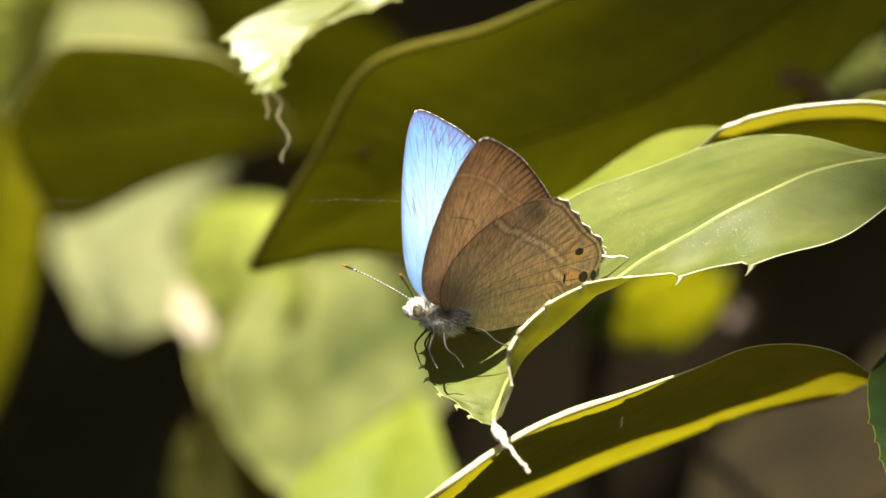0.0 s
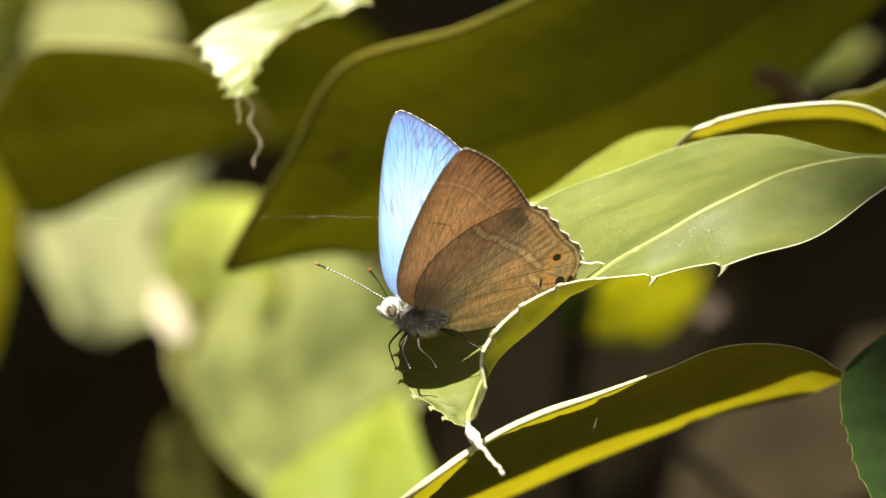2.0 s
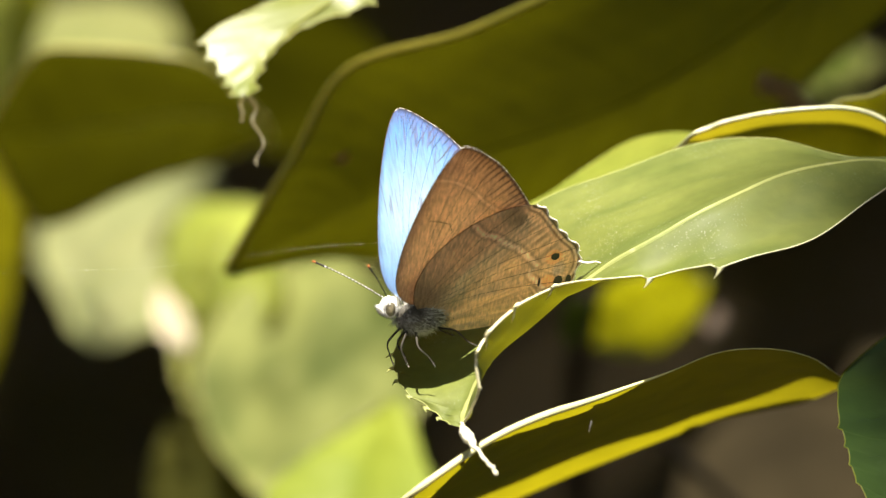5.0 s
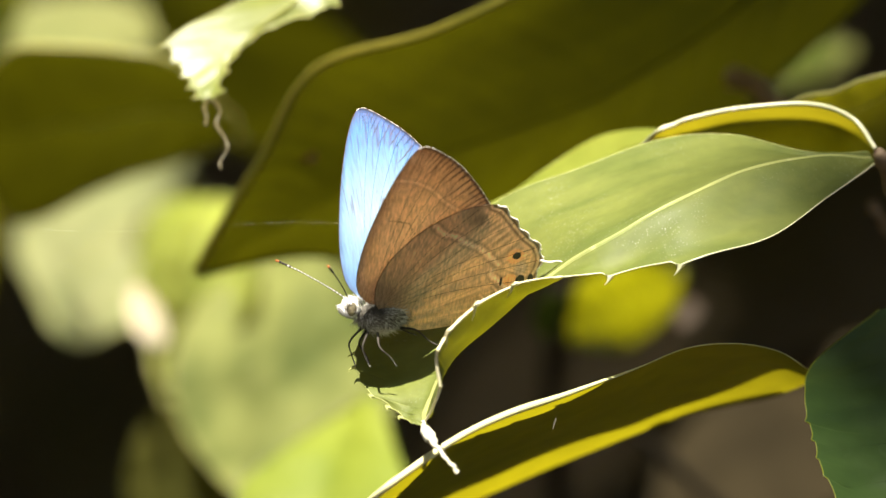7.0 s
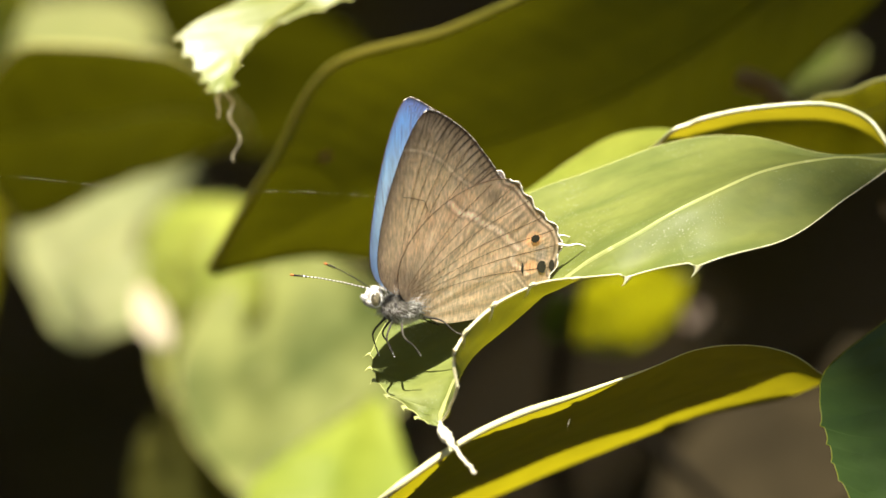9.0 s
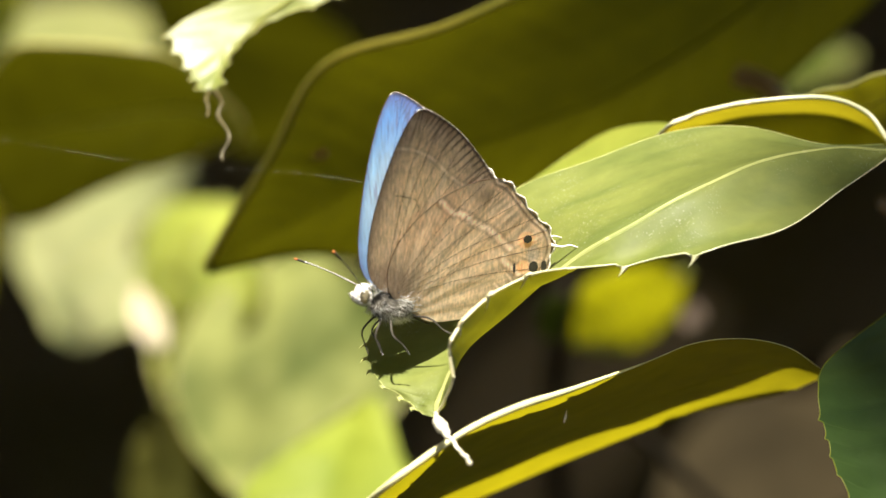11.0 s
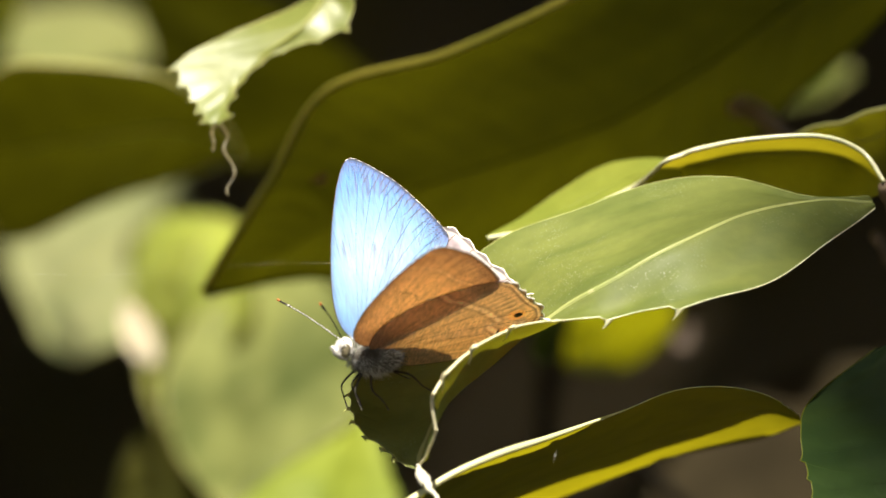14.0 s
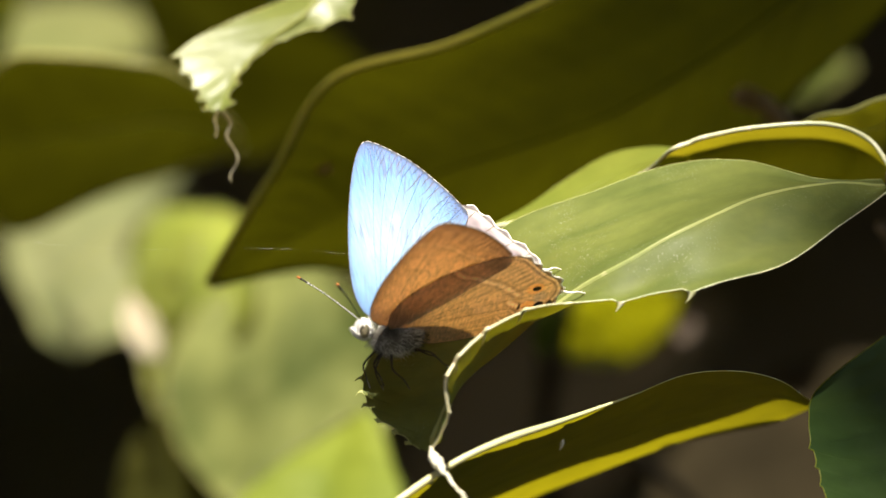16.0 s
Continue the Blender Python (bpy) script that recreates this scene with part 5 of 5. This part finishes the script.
def hind_upper(xy):
    """Pale violet grey, mottled, with a dark line inside the white fringe."""
    x, r = xy.T
    col = np.tile([0.42, 0.36, 0.44], (len(xy), 1))
    blot = np.array([noise.noise(Vector((a * 1.1, b * 1.1, 2.0))) for a, b in xy])
    col = toward(col, (0.27, 0.23, 0.29), soft(0.0, 0.45, blot) * 0.8)
    col = toward(col, (0.60, 0.55, 0.61), soft(0.05, 0.45, -blot) * 0.8)
    d, u = near(xy, HIND_TERMEN)
    col = toward(col, (0.82, 0.78, 0.78), np.exp(-((d - 0.5) / 0.3) ** 2) * 0.8)
    col = toward(col, (0.10, 0.08, 0.08), np.exp(-((d - 0.15) / 0.13) ** 2) * 0.8)
    return col


def wing(name, outline, centre, side, out, upper, parent, label, tints, scallop=None):
    """Membrane with an upper and an under skin and a rim. side: 1 left, -1 right; out: offset in mm to the outer side."""
    rim = closed(outline, 360)
    if scallop:
        for i, (x, r) in enumerate(rim):
            if x < scallop and r > -1.2:
                v = np.array([x, r]) - np.array(centre)
                rim[i] += v / np.linalg.norm(v) * 0.16 * math.sin(i * 0.396)
    rings, count, gap = 64, len(rim), 0.03
    steps = (np.arange(1, rings + 1) / rings) ** 0.8
    mid = np.array(centre, float)
    xy = np.vstack([mid[None]] + [mid + (rim - mid) * f for f in steps])
    bow = np.array([camber(x, r, 0.10) for x, r in xy])
    verts, faces, skins, colours = [], [], [], []
    for sign, index in ((1, 0), (-1, 1)):
        o = len(verts)
        verts += [(x / 1000, side * (out + b + sign * gap) / 1000, r / 1000) for (x, r), b in zip(xy, bow)]
        colours.append(tints[index](xy))
        for i in range(count):
            faces.append((o, o + 1 + i, o + 1 + (i + 1) % count))
        for q in range(rings - 1):
            a, b = o + 1 + q * count, o + 1 + (q + 1) * count
            faces += [(a + i, b + i, b + (i + 1) % count, a + (i + 1) % count) for i in range(count)]
        skins += [index] * (count * rings)
    me = bpy.data.meshes.new(name)
    me.from_pydata(verts, [], faces)
    for mt in (WING_UNDER, upper):
        me.materials.append(mt)
    me.polygons.foreach_set("material_index", skins)
    me.polygons.foreach_set("use_smooth", [True] * len(faces))
    tint = me.attributes.new("scales", "FLOAT_COLOR", "POINT")
    tint.data.foreach_set("color", np.hstack([np.clip(np.vstack(colours), 0, 1) ** 1.12, np.ones((len(verts), 1))]).ravel().astype(np.float32))
    ob = new(name, me)
    ob.parent = parent
    ob["label"] = label
    loop = [Vector((x / 1000, side * (out + camber(x, r, 0.10)) / 1000, r / 1000)) for x, r in rim[::2]]
    bm = bmesh.new()
    tube(bm, loop + loop[:1], 0.00004, 4)
    part("wing_edge", bm, VEIN, ob)
    outer = [p for p, (x, r) in zip(loop, rim[::2]) if (x < -10.2 and r > -1.4 if scallop else x < -1.7 and r > 8.9)]
    bm = bmesh.new()
    tube(bm, outer, [(0.00009 if scallop else 0.000045) * (1 + 0.35 * math.sin(i * 2.2)) for i in range(len(outer))], 5)
    part("fringe", bm, FRINGE if scallop else FRINGE_BROWN, ob, "pale scaly wing fringe")
    return ob


def ribbon(name, pts, width, side, lift, mat, parent, label="", count=24):
    """A flat stripe of scales lying on a wing."""
    line = spline(pts, count)
    bm = bmesh.new()
    prev = None
    for i, (x, r) in enumerate(line):
        d = line[min(i + 1, count - 1)] - line[max(i - 1, 0)]
        d /= np.linalg.norm(d) + 1e-9
        w = (width if not hasattr(width, "__len__") else np.interp(i / (count - 1), np.linspace(0, 1, len(width)), width)) / 2
        w *= 0.85 + 0.3 * noise.noise(Vector((x * 2, r * 2, 3.0)))
        row = []
        for sg in (-1, 1):
            px, pr = x - sg * d[1] * w, r + sg * d[0] * w
            row.append(bm.verts.new((px / 1000, side * (lift + camber(px, pr, 0.10)) / 1000, pr / 1000)))
        if prev:
            bm.faces.new((prev[0], prev[1], row[1], row[0]))
        prev = row
    return part(name, bm, mat, parent, label)


def patch(name, centre, rx, ry, side, lift, mat, parent, label=""):
    bm = bmesh.new()
    x0, r0 = centre
    mid = bm.verts.new((x0 / 1000, side * (lift + camber(x0, r0, 0.10)) / 1000, r0 / 1000))
    ring = []
    for i in range(24):
        a = i / 24 * 2 * math.pi
        w = 1 + 0.16 * noise.noise(Vector((math.cos(a) * 2, math.sin(a) * 2, x0)))
        x, r = x0 + rx * w * math.cos(a), r0 + ry * w * math.sin(a)
        ring.append(bm.verts.new((x / 1000, side * (lift + camber(x, r, 0.10)) / 1000, r / 1000)))
    for i in range(24):
        bm.faces.new((mid, ring[i], ring[(i + 1) % 24]))
    return part(name, bm, mat, parent, label)


FORE_ENDS = [(-2.9, 16.6), (-4.2, 15.8), (-5.5, 14.8), (-6.7, 13.5), (-7.8, 12.1), (-8.7, 10.8), (-9.4, 9.5)]
HIND_ENDS = [(-8.6, 9.3), (-10.9, 8.8), (-12.3, 7.2), (-13.7, 5.4), (-15.0, 4.1), (-15.3, 2.6), (-14.6, 0.6)]


def make_wings(side, who):
    word = "left" if side > 0 else "right"
    fore = wing(word + "_forewing", FORE, (-3.2, 8.6), side, 0.0, WING_BLUE, who, "brown underside and shining blue upperside", (fore_under, fore_upper))
    rear = HIND if side > 0 else [(x, max(r, -0.7)) for x, r in HIND]
    hind = wing(word + "_hindwing", rear, (-7.0, 3.2), side, 0.30, WING_VIOLET, who, "brown underside with an orange-ringed eyespot, greyish upperside", (hind_under, hind_upper), -10.6)
    for lift, vm in ((0.045, VEIN), (-0.045, VEIN_BLUE)):
        for kk, e in enumerate(FORE_ENDS):
            root = (0.4 - 0.25 * kk, 0.6 + 0.05 * kk)
            knee = (root[0] * 0.5 + e[0] * 0.42, root[1] * 0.45 + e[1] * 0.50 + 0.5)
            ribbon("vein", [root, knee, e], [0.035, 0.05, 0.07] if lift > 0 else [0.02, 0.03, 0.05], side, lift, vm, fore)
        for kk, e in enumerate(HIND_ENDS):
            root = (-0.6, 0.4 - 0.2 * kk)
            knee = (root[0] * 0.5 + e[0] * 0.5, root[1] * 0.45 + e[1] * 0.52 + 0.55)
            ribbon("vein", [root, knee, e], [0.035, 0.05, 0.07], side, 0.30 + lift, vm if lift > 0 else VEIN, hind)
    ribbon("cell_bar", [(-0.1, 9.0), (-1.2, 8.75), (-2.2, 8.4)], [0.07, 0.11, 0.07], side, 0.055, VEIN, fore)
    ribbon("cell_bar", [(-2.2, 8.4), (-2.5, 7.6), (-2.3, 6.8)], [0.06, 0.09, 0.05], side, 0.055, VEIN, fore)
    patch("eyespot", (-13.1, 3.5), 0.42, 0.38, side, 0.40, BLACK, hind, "round black eyespot")
    patch("dark_bar", (-11.85, 0.85), 0.13, 0.5, side, 0.40, BLACK, hind)
    patch("black_spot", (-13.75, 0.75), 0.44, 0.60, side, 0.40, BLACK, hind, "black lobe spot")
    patch("lobe_spot", (-14.75, 0.75), 0.28, 0.50, side, 0.40, BLACK, hind, "black lobe tip")
    bm = bmesh.new()
    t1 = spline([(-15.4, side * 0.3, 2.7), (-16.3, side * 0.5, 2.5), (-17.1, side * 0.6, 2.6), (-17.9, side * 0.7, 2.3)], 14) / 1000
    tube(bm, t1, list(np.linspace(0.00014, 0.00006, 14)), 6)
    part("tail", bm, FRINGE, hind, "thin white-tipped tail")
    return fore, hind


butterfly = new("butterfly")
tagged(butterfly, "small blue-winged hairstreak butterfly with brown underside, perched on a leaf", "butterfly")


def hairs(bm, count, centre, size, length, lean, seed, keep=None):
    """Fine hairs standing on an ellipsoid."""
    rnd = random.Random(seed)
    for _ in range(count):
        d = Vector([rnd.gauss(0, 1) for _ in range(3)]).normalized()
        if keep and not keep(d):
            continue
        p = Vector([c + s * q for c, s, q in zip(centre, size, d)])
        g = (d + Vector(lean) + Vector([rnd.uniform(-0.4, 0.4) for _ in range(3)])).normalized()
        ln = length * rnd.uniform(0.5, 1.2)
        q = g.cross(Vector((0.2, 0.5, 0.8))).normalized() * 0.022
        w = g.cross(q).normalized() * 0.022
        a, b, c, e = (bm.verts.new(v / 1000) for v in (p + q, p - q * 0.5 + w, p - q * 0.5 - w, p + g * ln))
        bm.faces.new((a, b, e)), bm.faces.new((b, c, e)), bm.faces.new((c, a, e))


def mm(*v):
    return Vector(v) / 1000


bm = bmesh.new()
ball(bm, mm(-0.9, 0, -1.6), mm(2.4, 1.2, 1.5), 20, 14)
part("thorax", bm, THORAX, butterfly, "grey furry thorax")
bm = bmesh.new()
hairs(bm, 1800, (-0.9, 0, -1.6), (2.3, 1.1, 1.4), 0.85, (-0.8, 0, -0.1), 4)
hairs(bm, 500, (0.9, 0, -0.9), (0.9, 1.05, 1.1), 0.9, (0.1, 0, 0.5), 9)
part("thorax_fur", bm, FUZZ, butterfly, "grey-white fur")
bm = bmesh.new()
line = spline([(-1.6, 0, -0.5), (-4.0, 0, 0.6), (-6.2, 0, 1.0), (-8.2, 0, 1.0)], 24)
tube(bm, line / 1000, [0.001 * (0.98 * math.sin(math.pi * (0.25 + 0.72 * i / 23)) + 0.05 * math.sin(i * 2.4)) for i in range(24)], 14)
part("abdomen", bm, BODY, butterfly, "grey-brown ringed abdomen")
bm = bmesh.new()
for i in range(5):
    hairs(bm, 120, tuple(line[4 * i + 2]), (0.7, 0.6, 0.6), 0.5, (-0.9, 0, 0), 20 + i)
part("abdomen_fur", bm, FUZZ, butterfly)
bm = bmesh.new()
ball(bm, mm(2.15, 0, -0.40), mm(0.70, 0.76, 0.84), 18, 12)
head = part("head", bm, WHITE_FUZZ, butterfly, "white-haired head")
bm = bmesh.new()
hairs(bm, 1700, (2.15, 0, -0.40), (0.70, 0.76, 0.84), 0.28, (0.2, 0, 0.25), 7, lambda d: abs(d.y) < 0.55 or d.x < -0.55)
part("head_fur", bm, WHITE_FUZZ, head)
for sg in (1, -1):
    bm = bmesh.new()
    ball(bm, mm(2.26, 0.50 * sg, -0.45), mm(0.52, 0.46, 0.68), 24, 16)
    part("eye", bm, EYE, head, "large mottled compound eye")
    bm = bmesh.new()
    ring = [mm(2.26 + 0.54 * math.cos(q), 0.60 * sg, -0.45 + 0.70 * math.sin(q)) for q in np.linspace(0, 2 * math.pi, 30)]
    tube(bm, ring, [0.00007 + 0.00003 * math.sin(i * 2.1) for i in range(30)], 6)
    part("eye_ring", bm, WHITE_FUZZ, head, "white scales round the eye")
    bm = bmesh.new()
    line = spline([(2.6, 0.28 * sg, -1.0), (2.95, 0.30 * sg, -0.7), (3.15, 0.30 * sg, -0.2)], 12)
    tube(bm, line / 1000, [0.00013] * 8 + [0.00011, 0.00009, 0.00006, 0.00003], 7)
    for q in range(0, 11):
        hairs(bm, 24, tuple(line[q]), (0.12, 0.12, 0.12), 0.26, (0.5, 0, 0.3), 60 + q)
    part("palp", bm, WHITE_FUZZ, head)


def antenna(sg):
    """A ringed antenna with an orange-tipped club, pointing along +x of its own space."""
    bm = bmesh.new()
    line = spline([(0, 0, 0), (2.5, 0, 0.12), (5.0, 0, 0.1), (7.5, 0, -0.1)], 45) / 1000
    for i in range(44):
        f = i / 43
        r = 0.000055 + (0.00005 if f > 0.8 else 0.0)
        tube(bm, [line[i], line[i].copy() * 0.12 + line[i + 1] * 0.88], r * (1.0 if i % 2 else 0.8), 6, 2 if f > 0.97 else 1 if f > 0.84 else (i % 2))
    return part("antenna", bm, [WHITE_FUZZ if sg < 0 else BODY, BODY, TIP_RED], butterfly, "ringed antenna with an orange tip")


feelers = {1: antenna(1), -1: antenna(-1)}


def leg(pts, label=""):
    bm = bmesh.new()
    line = spline([mm(*p) for p in pts], 26)
    tube(bm, line, [0.00012 - 0.00006 * min(1, i / 15) for i in range(26)], 7)
    ob = part("leg", bm, BODY, butterfly, label)
    for i in (15, 19, 23, 25):
        bm = bmesh.new()
        tube(bm, [line[i - 1], line[i]], 0.00006, 7)
        part("white_band", bm, FUZZ, ob)
    return ob


leg([(0.8, 0.8, -2.6), (1.7, 1.6, -3.7), (1.6, 1.8, -4.6), (1.2, 2.0, -5.6)])
leg([(0.0, 1.0, -2.8), (0.3, 2.2, -3.8), (-0.5, 2.6, -4.7), (-1.0, 2.9, -5.6)])
leg([(0.8, -0.7, -2.6), (2.1, -0.6, -3.8), (2.0, -0.5, -4.9), (1.7, -0.3, -6.0)])
leg([(0.1, -0.9, -2.8), (1.1, -0.8, -4.0), (0.8, 0.0, -5.0), (0.6, 0.3, -5.8)])
leg([(-2.2, 1.0, -2.6), (-3.3, 2.2, -2.7), (-4.3, 3.0, -3.7), (-5.5, 3.6, -4.3)])
leg([(-2.2, -1.0, -2.6), (-3.2, -2.2, -3.4), (-4.4, -2.8, -4.2), (-5.4, -3.2, -4.7)])
left_fore, left_hind = make_wings(1, butterfly)
right_fore, right_hind = make_wings(-1, butterfly)

# ---- a loose thread of spider silk ----
silk = new("silk_thread")
tagged(silk, "fine strand of spider silk drifting in the air, glints made by swellings", "silk")
bm = bmesh.new()
strand = [(0.003 - 0.037 * i / 60, 0.0006 * math.sin(i * 0.09), 0.0003 * math.sin(i * 0.13)) for i in range(61)]
# the radius swells at intervals to imitate glints of light
tube(bm, strand, [0.0000012 + 0.0000075 * max(0, math.sin(i * 1.9)) ** 4 * (0.5 + 0.5 * math.sin(i * 0.16 + 0.6)) for i in range(61)], 5)
part("strand", bm, SILK, silk)


glint = new("silk_thread")
tagged(glint, "short strand of spider silk stretched above a leaf", "silk")
glint.location = (0.01605, 0.56403, 1.18521)
bm = bmesh.new()
far = Vector((0.01444, 0.56403, 1.17832)) - Vector((0.01605, 0.56403, 1.18521))
tube(bm, [far * 0.16 * (i / 30) + Vector((0, 0, -0.00002 * math.sin(math.pi * i / 30))) for i in range(31)], [0.000003 + 0.000007 * max(0, math.sin(i * 0.12)) ** 2 for i in range(31)], 5)
part("strand", bm, SILK, glint)


# ---- what moves ----
def motions():
    for ob, rows in ((perch_leaf, SWAY_PERCH), (low_leaf, SWAY_LOW), (side_leaf, SWAY_SIDE), (top_leaf, SWAY_TOP), (big_leaf, SWAY_BIG),
                     (arched_leaf, SWAY_CURL), (back_leaf, SWAY_CURL)):
        at = Vector(ob.location)
        walk(ob, [(t, pose(at.x + dx / 1000, at.y, at.z + dz / 1000)) for t, dx, dz in rows])
    walk(butterfly, [(t, pose(x / 1000, 0.572 - 0.004, 1.2 + z / 1000, rx, ry, rz)) for t, x, z, rx, ry, rz in PERCH])
    for ob, sg, col, ahead in ((left_fore, 1, 1, 0), (left_hind, 1, 1, 0), (right_fore, -1, 2, 0), (right_hind, -1, 2, -0.8)):
        lift = {right_hind: 1.5, left_fore: 2.0}.get(ob, 0.0)
        walk(ob, [(row[0], pose(0, 0.0008 * sg, 0, -sg * (row[col] + ahead)) @ pose(0, 0, 0, 0, lift * min(1.0, max(0.0, (row[1] - 27.0) / 14.0)))) for row in WINGS])
    for sg, col in ((1, 1), (-1, 4)):
        rows = []
        for row in FEELERS:
            turn = Vector(row[col:col + 3]).to_track_quat("X", "Z").to_matrix().to_4x4()
            rows.append((row[0], Matrix.Translation((0.0023, 0.0003 * sg, 0.0003)) @ turn))
        walk(feelers[sg], rows)
    walk(silk, [(t, pose(x / 1000, 0.576, 1.2 + z / 1000, 0, a, 6)) for t, x, z, a in DRIFT])


motions()
